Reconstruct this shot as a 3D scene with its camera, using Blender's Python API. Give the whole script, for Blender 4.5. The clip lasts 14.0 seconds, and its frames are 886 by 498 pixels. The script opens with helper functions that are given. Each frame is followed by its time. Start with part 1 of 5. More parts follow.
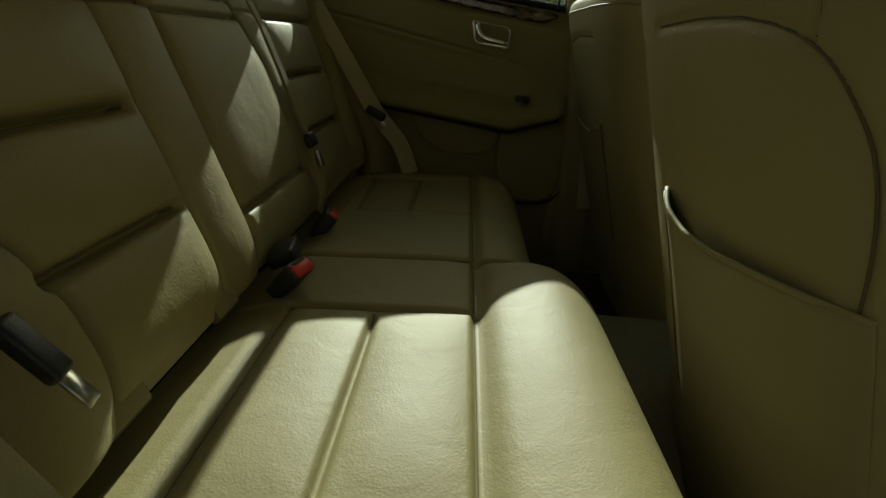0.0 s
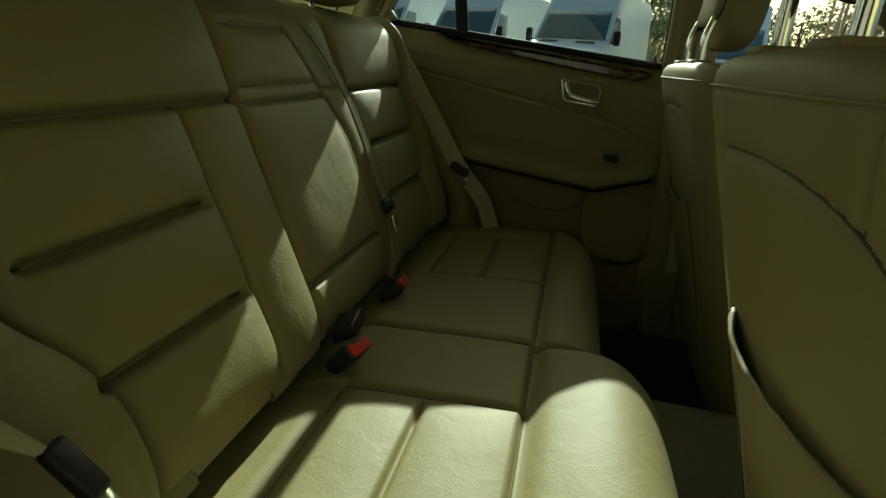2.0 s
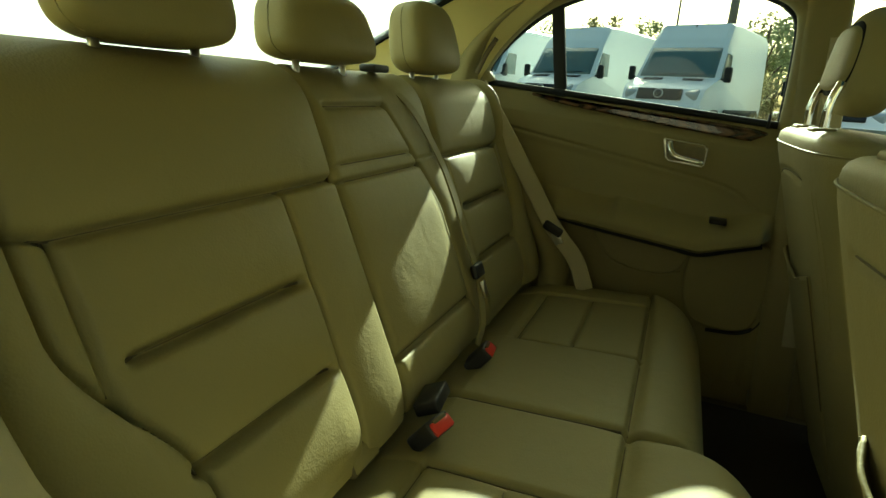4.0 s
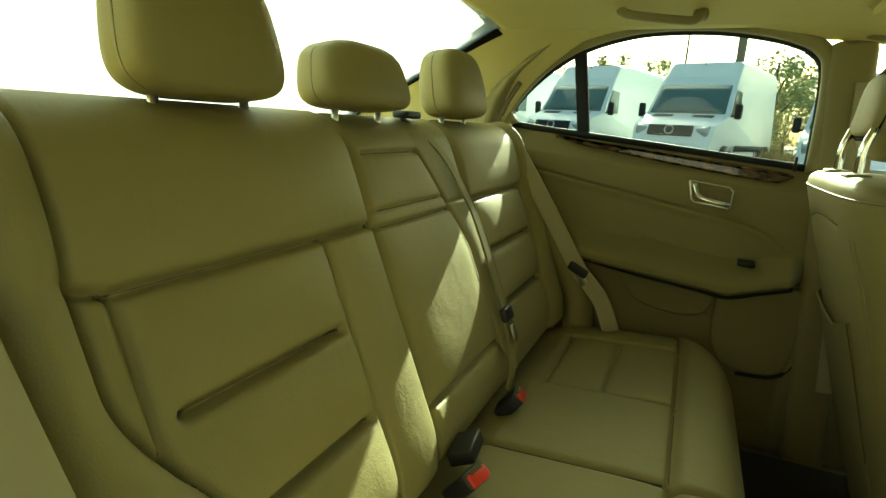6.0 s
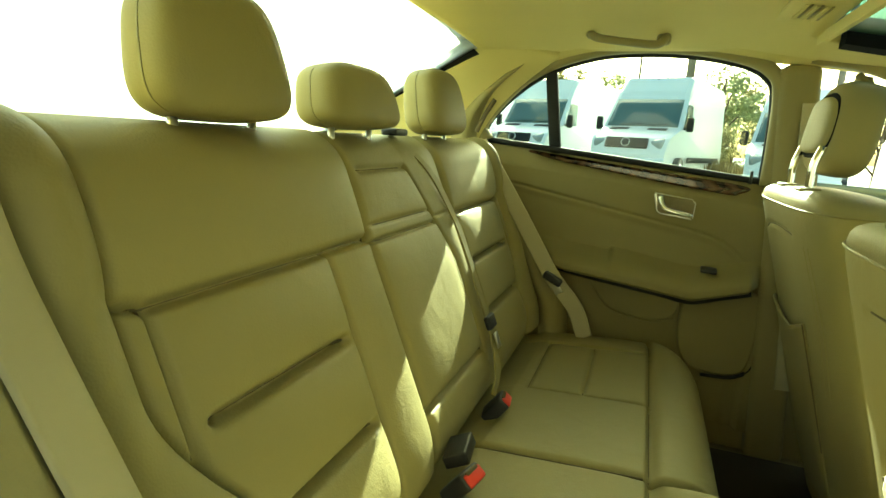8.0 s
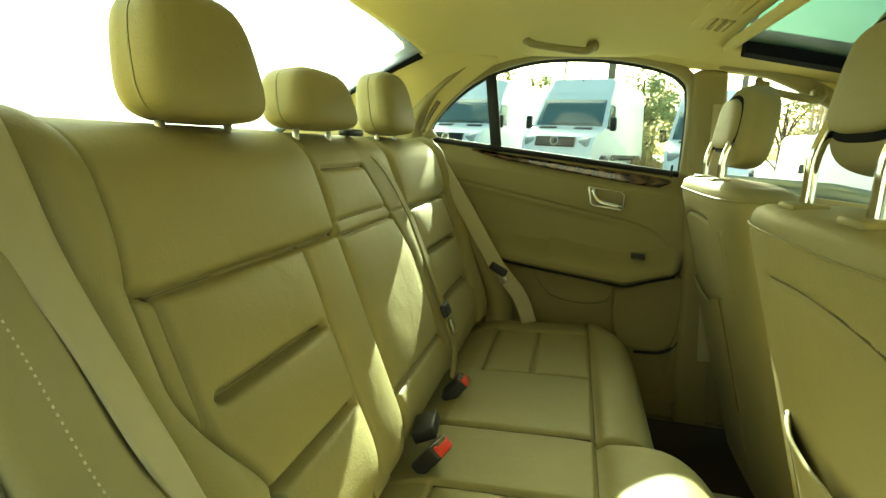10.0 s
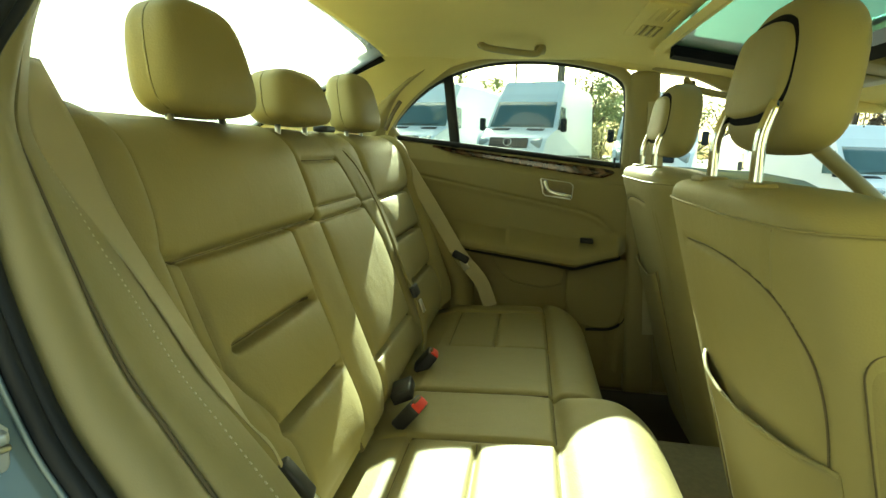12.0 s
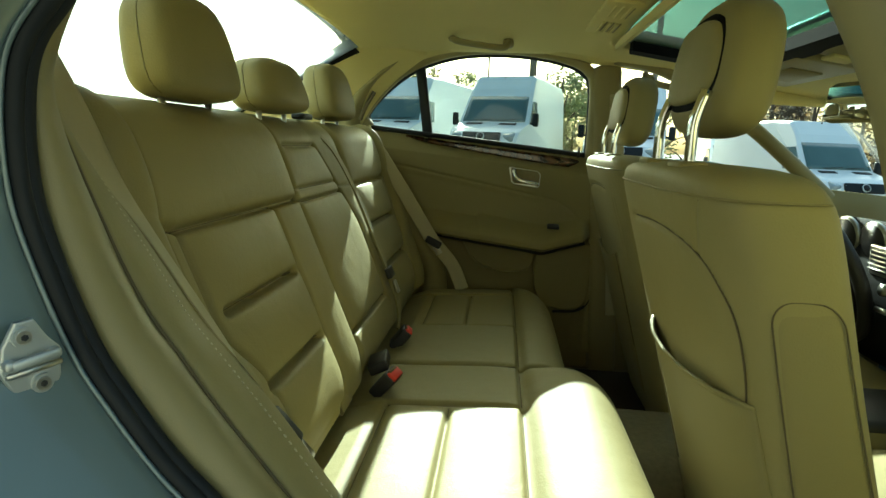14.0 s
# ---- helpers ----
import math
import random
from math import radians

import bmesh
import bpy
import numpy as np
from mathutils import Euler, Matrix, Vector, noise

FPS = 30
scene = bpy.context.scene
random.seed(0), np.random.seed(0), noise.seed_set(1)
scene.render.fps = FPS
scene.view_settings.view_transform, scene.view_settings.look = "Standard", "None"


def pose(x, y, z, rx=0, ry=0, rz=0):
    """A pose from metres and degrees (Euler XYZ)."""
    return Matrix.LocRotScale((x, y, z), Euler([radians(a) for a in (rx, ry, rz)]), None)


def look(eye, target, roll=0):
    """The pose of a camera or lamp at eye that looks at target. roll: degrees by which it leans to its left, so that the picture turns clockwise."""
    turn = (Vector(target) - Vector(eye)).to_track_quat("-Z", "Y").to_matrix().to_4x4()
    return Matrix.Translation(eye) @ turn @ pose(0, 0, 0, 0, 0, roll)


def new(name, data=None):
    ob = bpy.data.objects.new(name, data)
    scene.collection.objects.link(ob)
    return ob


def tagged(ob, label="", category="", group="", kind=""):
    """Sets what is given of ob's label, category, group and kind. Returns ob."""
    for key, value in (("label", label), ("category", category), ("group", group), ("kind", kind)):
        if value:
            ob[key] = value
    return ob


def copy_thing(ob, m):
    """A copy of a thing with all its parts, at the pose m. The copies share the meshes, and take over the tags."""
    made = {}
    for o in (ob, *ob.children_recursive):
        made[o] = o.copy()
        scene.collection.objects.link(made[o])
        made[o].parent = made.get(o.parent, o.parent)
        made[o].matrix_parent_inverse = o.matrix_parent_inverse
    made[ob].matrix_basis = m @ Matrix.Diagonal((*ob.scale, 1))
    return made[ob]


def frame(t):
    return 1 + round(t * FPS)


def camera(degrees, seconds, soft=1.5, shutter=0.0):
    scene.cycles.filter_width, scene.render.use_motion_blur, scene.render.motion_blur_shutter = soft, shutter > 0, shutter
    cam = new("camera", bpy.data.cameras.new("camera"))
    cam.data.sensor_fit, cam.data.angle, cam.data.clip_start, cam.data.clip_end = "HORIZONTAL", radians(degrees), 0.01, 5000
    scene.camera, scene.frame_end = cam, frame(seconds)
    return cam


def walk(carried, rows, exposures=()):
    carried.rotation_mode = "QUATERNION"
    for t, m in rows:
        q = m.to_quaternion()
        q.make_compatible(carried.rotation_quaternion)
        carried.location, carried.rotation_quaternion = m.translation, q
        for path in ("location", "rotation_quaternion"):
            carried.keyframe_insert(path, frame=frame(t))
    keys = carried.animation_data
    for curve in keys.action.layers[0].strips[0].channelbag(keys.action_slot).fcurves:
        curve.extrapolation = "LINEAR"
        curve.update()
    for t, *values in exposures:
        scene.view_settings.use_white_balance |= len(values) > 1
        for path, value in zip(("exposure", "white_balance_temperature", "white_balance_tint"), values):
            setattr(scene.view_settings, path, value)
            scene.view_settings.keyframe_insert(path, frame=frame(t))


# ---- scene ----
cam = camera(78.0, 14.0)
PATH = [
    (0, (0.111, -0.761, 0.886), (0.086, 1.110, 0.179), 4.8),
    (0.5, (0.130, -0.759, 0.917), (0.023, 1.109, 0.212), 5.7),
    (1, (0.130, -0.738, 0.934), (-0.051, 1.130, 0.243), 6.2),
    (1.5, (0.135, -0.722, 0.944), (-0.141, 1.144, 0.278), 5.5),
    (2, (0.154, -0.726, 0.968), (-0.236, 1.122, 0.308), 4.3),
    (2.5, (0.151, -0.709, 0.978), (-0.328, 1.125, 0.340), 3.8),
    (3, (0.164, -0.712, 0.998), (-0.419, 1.096, 0.371), 3.4),
    (3.5, (0.158, -0.706, 1.010), (-0.507, 1.083, 0.411), 3.1),
    (4, (0.150, -0.702, 1.019), (-0.581, 1.074, 0.460), 3.2),
    (6.5, (0.113, -0.720, 1.037), (-0.671, 1.069, 0.607), 3.2),
    (7, (0.111, -0.732, 1.041), (-0.650, 1.069, 0.622), 3.1),
    (7.5, (0.102, -0.747, 1.040), (-0.614, 1.076, 0.636), 3.2),
    (8, (0.092, -0.762, 1.040), (-0.571, 1.083, 0.644), 3.3),
    (10.5, (0.076, -0.867, 1.036), (-0.329, 1.054, 0.657), 2.2),
    (11, (0.090, -0.902, 1.035), (-0.289, 1.026, 0.661), 1.6),
    (11.5, (0.078, -0.922, 1.025), (-0.245, 1.017, 0.658), 1.8),
    (12, (0.079, -0.944, 1.018), (-0.210, 1.001, 0.653), 1.9),
    (12.5, (0.083, -0.965, 1.014), (-0.176, 0.984, 0.646), 2.0),
    (13, (0.087, -0.986, 1.011), (-0.144, 0.965, 0.637), 2.1),
    (13.5, (0.089, -0.999, 1.004), (-0.122, 0.955, 0.632), 1.8),
    (14, (0.090, -1.011, 1.004), (-0.102, 0.943, 0.623), 2.2),
]
EXPOSURES = [
    (0.0, 0.25, 6150, -12.0),
    (1.5, 0.40, 6050, -19.0),
    (3.0, 1.05, 6250, -26.0),
    (4.2, 1.72, 6550, -30.0),
    (6.5, 2.36, 6950, -34.0),
    (8.0, 2.92, 7150, -36.0),
    (11.0, 2.88, 6800, -33.0),
    (12.5, 2.40, 6350, -29.0),
    (14.0, 1.88, 5850, -25.0),
]
walk(cam, [(t, look(eye, target, roll)) for t, eye, target, roll in PATH], EXPOSURES)

# ---- world and sun ----
SUN = Vector((-0.075, 1.0, 0.50)).normalized()
world = bpy.data.worlds.new("sky")
scene.world = world
world.use_nodes = True
wn = world.node_tree.nodes
sky = wn.new("ShaderNodeTexSky")
sky.sky_type = 'NISHITA'
sky.sun_disc = False
sky.sun_elevation = math.asin(SUN.z)
sky.sun_rotation = math.atan2(SUN.x, SUN.y)
sky.dust_density = 5.0
sky.ozone_density = 0.4
wn["Background"].inputs["Strength"].default_value = 0.088
world.node_tree.links.new(sky.outputs[0], wn["Background"].inputs[0])
sun = new("sun", bpy.data.lights.new("sun", 'SUN'))
sun.data.energy = 5.0
sun.data.angle = radians(0.5)
sun.data.color = (1.0, 0.95, 0.86)
sun.matrix_world = look(SUN * 30, (0, 0, 0))


# ---- materials ----
def material(name, color, rough=0.6, metal=0.0, vary=0.12, scale=6.0, grain=0.0, grain_scale=600.0, coat=0.0, spec=0.5, soft=0.0):
    """A surface with broad variation, a fine grain in the relief, and faint speckle in colour."""
    m = bpy.data.materials.new(name)
    m.use_nodes = True
    nt = m.node_tree
    b = nt.nodes["Principled BSDF"]
    b.inputs["Roughness"].default_value = rough
    b.inputs["Metallic"].default_value = metal
    b.inputs["Coat Weight"].default_value = coat
    b.inputs["Specular IOR Level"].default_value = spec
    co = nt.nodes.new("ShaderNodeTexCoord")
    nz = nt.nodes.new("ShaderNodeTexNoise")
    nz.inputs["Scale"].default_value = scale
    nz.inputs["Detail"].default_value = 5.0
    nt.links.new(co.outputs["Object"], nz.inputs["Vector"])
    ramp = nt.nodes.new("ShaderNodeMix")
    ramp.data_type = 'RGBA'
    ramp.inputs[6].default_value = (*[c * (1 - vary) for c in color], 1)
    ramp.inputs[7].default_value = (*[min(1.0, c * (1 + vary)) for c in color], 1)
    nt.links.new(nz.outputs["Fac"], ramp.inputs[0])
    nt.links.new(ramp.outputs[2], b.inputs["Base Color"])
    if grain:
        vo = nt.nodes.new("ShaderNodeTexVoronoi")
        vo.inputs["Scale"].default_value = grain_scale
        nt.links.new(co.outputs["Object"], vo.inputs["Vector"])
        bump = nt.nodes.new("ShaderNodeBump")
        bump.inputs["Strength"].default_value = max(grain, 0.01)
        bump.inputs["Distance"].default_value = 0.0006
        nt.links.new(vo.outputs["Distance"], bump.inputs["Height"])
        if soft:
            # slack and creases of stretched hide
            wr = nt.nodes.new("ShaderNodeTexNoise")
            wr.inputs["Scale"].default_value = 22.0
            wr.inputs["Detail"].default_value = 3.0
            wr.inputs["Distortion"].default_value = 0.6
            nt.links.new(co.outputs["Object"], wr.inputs["Vector"])
            b2 = nt.nodes.new("ShaderNodeBump")
            b2.inputs["Strength"].default_value = soft
            b2.inputs["Distance"].default_value = 0.004
            nt.links.new(wr.outputs["Fac"], b2.inputs["Height"])
            nt.links.new(b2.outputs["Normal"], bump.inputs["Normal"])
        nt.links.new(bump.outputs["Normal"], b.inputs["Normal"])
        rr = nt.nodes.new("ShaderNodeMapRange")
        rr.inputs["To Min"].default_value = max(0.05, rough - 0.08)
        rr.inputs["To Max"].default_value = min(1.0, rough + 0.1)
        nt.links.new(nz.outputs["Fac"], rr.inputs["Value"])
        nt.links.new(rr.outputs["Result"], b.inputs["Roughness"])
    return m


def glass(name, tint, rough=0.0, dust=0.0):
    """A thin pane: mostly clear, with a mirror gloss and, where dust is set, a scattering film that whitens the view.
    """
    m = bpy.data.materials.new(name)
    m.use_nodes = True
    nt = m.node_tree
    nt.nodes.remove(nt.nodes["Principled BSDF"])
    out = nt.nodes["Material Output"]
    tr = nt.nodes.new("ShaderNodeBsdfTransparent")
    tr.inputs[0].default_value = (*tint, 1)
    gl = nt.nodes.new("ShaderNodeBsdfGlossy")
    gl.inputs["Roughness"].default_value = rough
    fr = nt.nodes.new("ShaderNodeLayerWeight")
    fr.inputs[0].default_value = 0.5
    pw = nt.nodes.new("ShaderNodeMath")
    pw.operation = 'POWER'
    pw.inputs[1].default_value = 4.0
    sc2 = nt.nodes.new("ShaderNodeMath")
    sc2.operation = 'MULTIPLY_ADD'
    sc2.inputs[1].default_value = 0.55
    sc2.inputs[2].default_value = 0.03
    nt.links.new(fr.outputs["Facing"], pw.inputs[0])
    nt.links.new(pw.outputs[0], sc2.inputs[0])
    mx = nt.nodes.new("ShaderNodeMixShader")
    nt.links.new(sc2.outputs[0], mx.inputs[0])
    nt.links.new(tr.outputs[0], mx.inputs[1])
    nt.links.new(gl.outputs[0], mx.inputs[2])
    last = mx
    if dust:
        co = nt.nodes.new("ShaderNodeTexCoord")
        nz = nt.nodes.new("ShaderNodeTexNoise")
        nz.inputs["Scale"].default_value = 7.0
        nz.inputs["Detail"].default_value = 6.0
        nt.links.new(co.outputs["Object"], nz.inputs["Vector"])
        amt = nt.nodes.new("ShaderNodeMapRange")
        amt.inputs["From Min"].default_value = 0.3
        amt.inputs["From Max"].default_value = 0.7
        amt.inputs["To Min"].default_value = dust * 0.6
        amt.inputs["To Max"].default_value = dust * 1.4
        nt.links.new(nz.outputs["Fac"], amt.inputs["Value"])
        film = nt.nodes.new("ShaderNodeBsdfTranslucent")
        film.inputs[0].default_value = (0.85, 0.87, 0.84, 1)
        last = nt.nodes.new("ShaderNodeMixShader")
        nt.links.new(amt.outputs["Result"], last.inputs[0])
        nt.links.new(mx.outputs[0], last.inputs[1])
        nt.links.new(film.outputs[0], last.inputs[2])
    nt.links.new(last.outputs[0], out.inputs["Surface"])
    return m


BEIGE = (0.268, 0.227, 0.098)
leather = material("beige_leather", BEIGE, 0.60, vary=0.07, scale=5, grain=0.30, grain_scale=420, soft=0.30, spec=0.34)
leather_dull = material("beige_vinyl", (0.235, 0.197, 0.080), 0.64, vary=0.05, scale=4, grain=0.35, grain_scale=500)
pocket_cloth = material("beige_pocket_panel", (0.232, 0.194, 0.080), 0.6, vary=0.05, grain=0.3, grain_scale=500)
plastic = material("beige_plastic", (0.263, 0.222, 0.098), 0.5, vary=0.04, grain=0.12, grain_scale=900)
headliner_mat = material("headliner_cloth", (0.64, 0.55, 0.245), 0.95, vary=0.05, scale=9, grain=0.5, grain_scale=900)
carpet = material("dark_carpet", (0.035, 0.027, 0.02), 0.95, vary=0.4, scale=120, grain=0.8, grain_scale=500)
carpet_beige = material("beige_carpet", (0.20, 0.165, 0.085), 0.95, vary=0.3, scale=90, grain=0.8, grain_scale=500)
belt_mat = material("beige_webbing", (0.41, 0.36, 0.22), 0.75, vary=0.05, scale=20, grain=0.15, grain_scale=900)
black_plastic = material("black_plastic", (0.018, 0.018, 0.02), 0.45, vary=0.2, grain=0.2)
dash_mat = material("soft_black_dashboard", (0.016, 0.016, 0.017), 0.85, vary=0.15, scale=20, grain=0.4, grain_scale=300, spec=0.2)
rubber = material("black_rubber", (0.011, 0.013, 0.015), 0.6, vary=0.3, scale=30, spec=0.3)
red_plastic = material("red_plastic", (0.62, 0.03, 0.015), 0.4, vary=0.08)
chrome = material("polished_chrome", (0.82, 0.82, 0.80), 0.10, metal=1.0, vary=0.03)
satin = material("satin_metal", (0.62, 0.60, 0.55), 0.28, metal=1.0, vary=0.06)
zinc = material("galvanised_steel", (0.55, 0.57, 0.56), 0.38, metal=0.7, vary=0.12, scale=40)
paint = material("grey_green_car_paint", (0.150, 0.190, 0.190), 0.30, metal=0.25, vary=0.10, scale=14, coat=0.6)
thread = material("cream_thread", (0.55, 0.50, 0.34), 0.8, vary=0.1)
# dark brown for seams, joints and slots; their crease shade is in the colour
seam_shade_mat = material("dark_seam_shade", (0.11, 0.088, 0.045), 0.9, vary=0.2)
white_paint = material("white_van_paint", (0.76, 0.79, 0.80), 0.35, vary=0.04, scale=1.5, coat=0.3)
# base colour lifted to hold the bright sky reflected in the windscreens
van_glass = material("dark_van_glass", (0.075, 0.125, 0.125), 0.05, vary=0.3, scale=1.2, spec=0.6)
van_black = material("van_black_trim", (0.010, 0.011, 0.012), 0.55, vary=0.2, spec=0.25)
matte_black = material("matte_black_frame", (0.007, 0.007, 0.008), 0.9, vary=0.2, spec=0.1)
lamp_mat = material("headlamp_lens", (0.30, 0.33, 0.33), 0.12, vary=0.2, scale=12, coat=0.8)
asphalt = material("worn_asphalt", (0.21, 0.20, 0.18), 0.9, vary=0.3, scale=0.8, grain=0.6, grain_scale=60)
plaster = material("bounce_wall_plaster", (0.15, 0.132, 0.11), 0.9, vary=0.12, scale=1.2, grain=0.4, grain_scale=80)
bark = material("bark", (0.10, 0.075, 0.05), 0.9, vary=0.35, scale=12)
leaf_green = material("green_leaves", (0.23, 0.25, 0.11), 0.7, vary=0.45, scale=2.5)
leaf_yellow = material("autumn_leaves", (0.30, 0.26, 0.11), 0.7, vary=0.5, scale=1.5)
dry_grass = material("dry_grass", (0.30, 0.22, 0.09), 0.9, vary=0.4, scale=1.2)
pale_bark = material("pale_bark", (0.42, 0.35, 0.25), 0.9, vary=0.35, scale=3)
brown_leaves = material("brown_leaves", (0.46, 0.35, 0.17), 0.8, vary=0.45, scale=0.6)
pole_mat = material("weathered_pole", (0.14, 0.12, 0.10), 0.85, vary=0.25, scale=9)
window_glass = glass("window_glass", (0.93, 0.96, 0.95))
# dust film, strengthened to whiten the dull sky behind the rear window
dusty_haze_glass = glass("dusty_whitened_rear_glass", (0.93, 0.96, 0.95), dust=0.30)
door_glass = glass("tinted_door_glass", (0.81, 0.845, 0.83))
roof_glass = glass("tinted_roof_glass", (0.20, 0.30, 0.285), 0.45)
mirror_mat = material("mirror", (0.9, 0.9, 0.9), 0.02, metal=1.0, vary=0.0)


def wood_material():
    m = material("polished_walnut", (0.055, 0.028, 0.014), 0.16, vary=0.3, coat=0.7)
    nt = m.node_tree
    b = nt.nodes["Principled BSDF"]
    co = nt.nodes.new("ShaderNodeTexCoord")
    mp = nt.nodes.new("ShaderNodeMapping")
    mp.inputs["Scale"].default_value = (6, 30, 70)
    wv = nt.nodes.new("ShaderNodeTexWave")
    wv.inputs["Scale"].default_value = 1.2
    wv.inputs["Distortion"].default_value = 7.0
    wv.inputs["Detail"].default_value = 4.0
    mix = nt.nodes.new("ShaderNodeMix")
    mix.data_type = 'RGBA'
    mix.inputs[6].default_value = (0.022, 0.011, 0.006, 1)
    mix.inputs[7].default_value = (0.10, 0.050, 0.024, 1)
    nt.links.new(co.outputs["Object"], mp.inputs[0])
    nt.links.new(mp.outputs[0], wv.inputs["Vector"])
    nt.links.new(wv.outputs["Fac"], mix.inputs[0])
    nt.links.new(mix.outputs[2], b.inputs["Base Color"])
    return m


wood = wood_material()


# ---- mesh helpers ----
def mesh_object(name, verts, faces, mat, parent=None, label="", smooth=True):
    me = bpy.data.meshes.new(name)
    me.from_pydata([tuple(v) for v in verts], [], faces)
    me.materials.append(mat)
    if smooth:
        me.polygons.foreach_set("use_smooth", [True] * len(me.polygons))
    me.update()
    ob = new(name, me)
    ob.parent = parent
    if label:
        tagged(ob, label)
    return ob


def part(name, bm, mat, parent, label="", smooth=True):
    bmesh.ops.recalc_face_normals(bm, faces=bm.faces)
    me = bpy.data.meshes.new(name)
    bm.to_mesh(me)
    bm.free()
    me.materials.append(mat)
    if smooth:
        me.polygons.foreach_set("use_smooth", [True] * len(me.polygons))
    ob = new(name, me)
    ob.parent = parent
    if label:
        tagged(ob, label)
    return ob


def thing(name, label, category, group="", kind=""):
    return tagged(new(name), label, category, group, kind)


def sheet(name, f, us, vs, back, mat, parent, label=""):
    """A padded panel: the surface f(u, v), closed behind by a copy moved by the vector back."""
    nu, nv = len(us), len(vs)
    front = [f(u, v) for v in vs for u in us]
    b = Vector(back)
    verts = front + [p + b for p in front]
    n = nu * nv
    faces = []
    for j in range(nv - 1):
        for i in range(nu - 1):
            a = j * nu + i
            faces.append((a, a + 1, a + nu + 1, a + nu))
            faces.append((n + a, n + a + nu, n + a + nu + 1, n + a + 1))
    rim = ([i for i in range(nu)] + [j * nu + nu - 1 for j in range(1, nv)]
           + [(nv - 1) * nu + i for i in range(nu - 2, -1, -1)] + [j * nu for j in range(nv - 2, 0, -1)])
    for k in range(len(rim)):
        a, c = rim[k], rim[(k + 1) % len(rim)]
        faces.append((a, n + a, n + c, c))
    return mesh_object(name, verts, faces, mat, parent, label)


def span(a, b, n):
    return [a + (b - a) * i / (n - 1) for i in range(n)]


def smooth_path(pts, n):
    """Catmull-Rom through a few control points."""
    p = [Vector(q) for q in pts]
    p = [2 * p[0] - p[1]] + p + [2 * p[-1] - p[-2]]
    out = []
    segs = len(p) - 3
    for i in range(n):
        s = segs * i / (n - 1)
        k = min(int(s), segs - 1)
        t = s - k
        a, b, c, d = p[k:k + 4]
        out.append(0.5 * ((2 * b) + (c - a) * t + (2 * a - 5 * b + 4 * c - d) * t * t + (3 * b - a - 3 * c + d) * t ** 3))
    return out


def tube(name, pts, r, mat, parent=None, label="", sides=10, n=24, closed=False):
    path = smooth_path(pts, n) if len(pts) > 2 else [Vector(q) for q in pts]
    m = len(path)
    verts, faces = [], []
    up = None
    for i, p in enumerate(path):
        d = (path[min(i + 1, m - 1)] - path[max(i - 1, 0)]).normalized()
        if up is None:
            up = Vector((0, 0, 1)) if abs(d.z) < 0.9 else Vector((0, 1, 0))
        side = d.cross(up).normalized()
        up = side.cross(d).normalized()
        rr = r(i / max(1, m - 1)) if callable(r) else r
        for k in range(sides):
            a = 2 * math.pi * k / sides
            verts.append(p + rr * (math.cos(a) * side + math.sin(a) * up))
    for i in range(m - 1):
        for k in range(sides):
            a, b = i * sides + k, i * sides + (k + 1) % sides
            faces.append((a, b, b + sides, a + sides))
    faces.append(tuple(range(sides - 1, -1, -1)))
    faces.append(tuple((m - 1) * sides + k for k in range(sides)))
    return mesh_object(name, verts, faces, mat, parent, label)


def ribbon(name, pts, across, width, mat, parent=None, label="", thick=0.0014, n=40):
    """A strap along a smooth path; across gives its width direction at the ends."""
    path = smooth_path(pts, n)
    a0, a1 = Vector(across[0]).normalized(), Vector(across[1]).normalized()
    verts, faces = [], []
    for i, p in enumerate(path):
        d = (path[min(i + 1, n - 1)] - path[max(i - 1, 0)]).normalized()
        a = a0.lerp(a1, i / (n - 1))
        a = (a - d * a.dot(d)).normalized()
        nrm = d.cross(a).normalized()
        for s, h in ((-1, -1), (-0.92, 1), (0.92, 1), (1, -1)):
            verts.append(p + a * s * width / 2 + nrm * h * thick)
    for i in range(n - 1):
        for k in range(4):
            q, w = i * 4 + k, i * 4 + (k + 1) % 4
            faces.append((q, w, w + 4, q + 4))
    faces += [(3, 2, 1, 0), tuple(range((n - 1) * 4, n * 4))]
    return mesh_object(name, verts, faces, mat, parent, label, smooth=False)


def rounded(bm_dims, bevel, segs=3, at=None):
    bm = bmesh.new()
    bmesh.ops.create_cube(bm, size=1.0)
    bmesh.ops.scale(bm, vec=bm_dims, verts=bm.verts)
    bmesh.ops.bevel(bm, geom=bm.edges[:], offset=bevel, segments=segs, affect='EDGES', profile=0.5)
    if at is not None:
        bmesh.ops.transform(bm, matrix=at, verts=bm.verts)
    return bm


def cylinder(r, h, at, segs=24, r2=None):
    bm = bmesh.new()
    bmesh.ops.create_cone(bm, cap_ends=True, segments=segs, radius1=r, radius2=r if r2 is None else r2, depth=h)
    bmesh.ops.transform(bm, matrix=at, verts=bm.verts)
    return bm


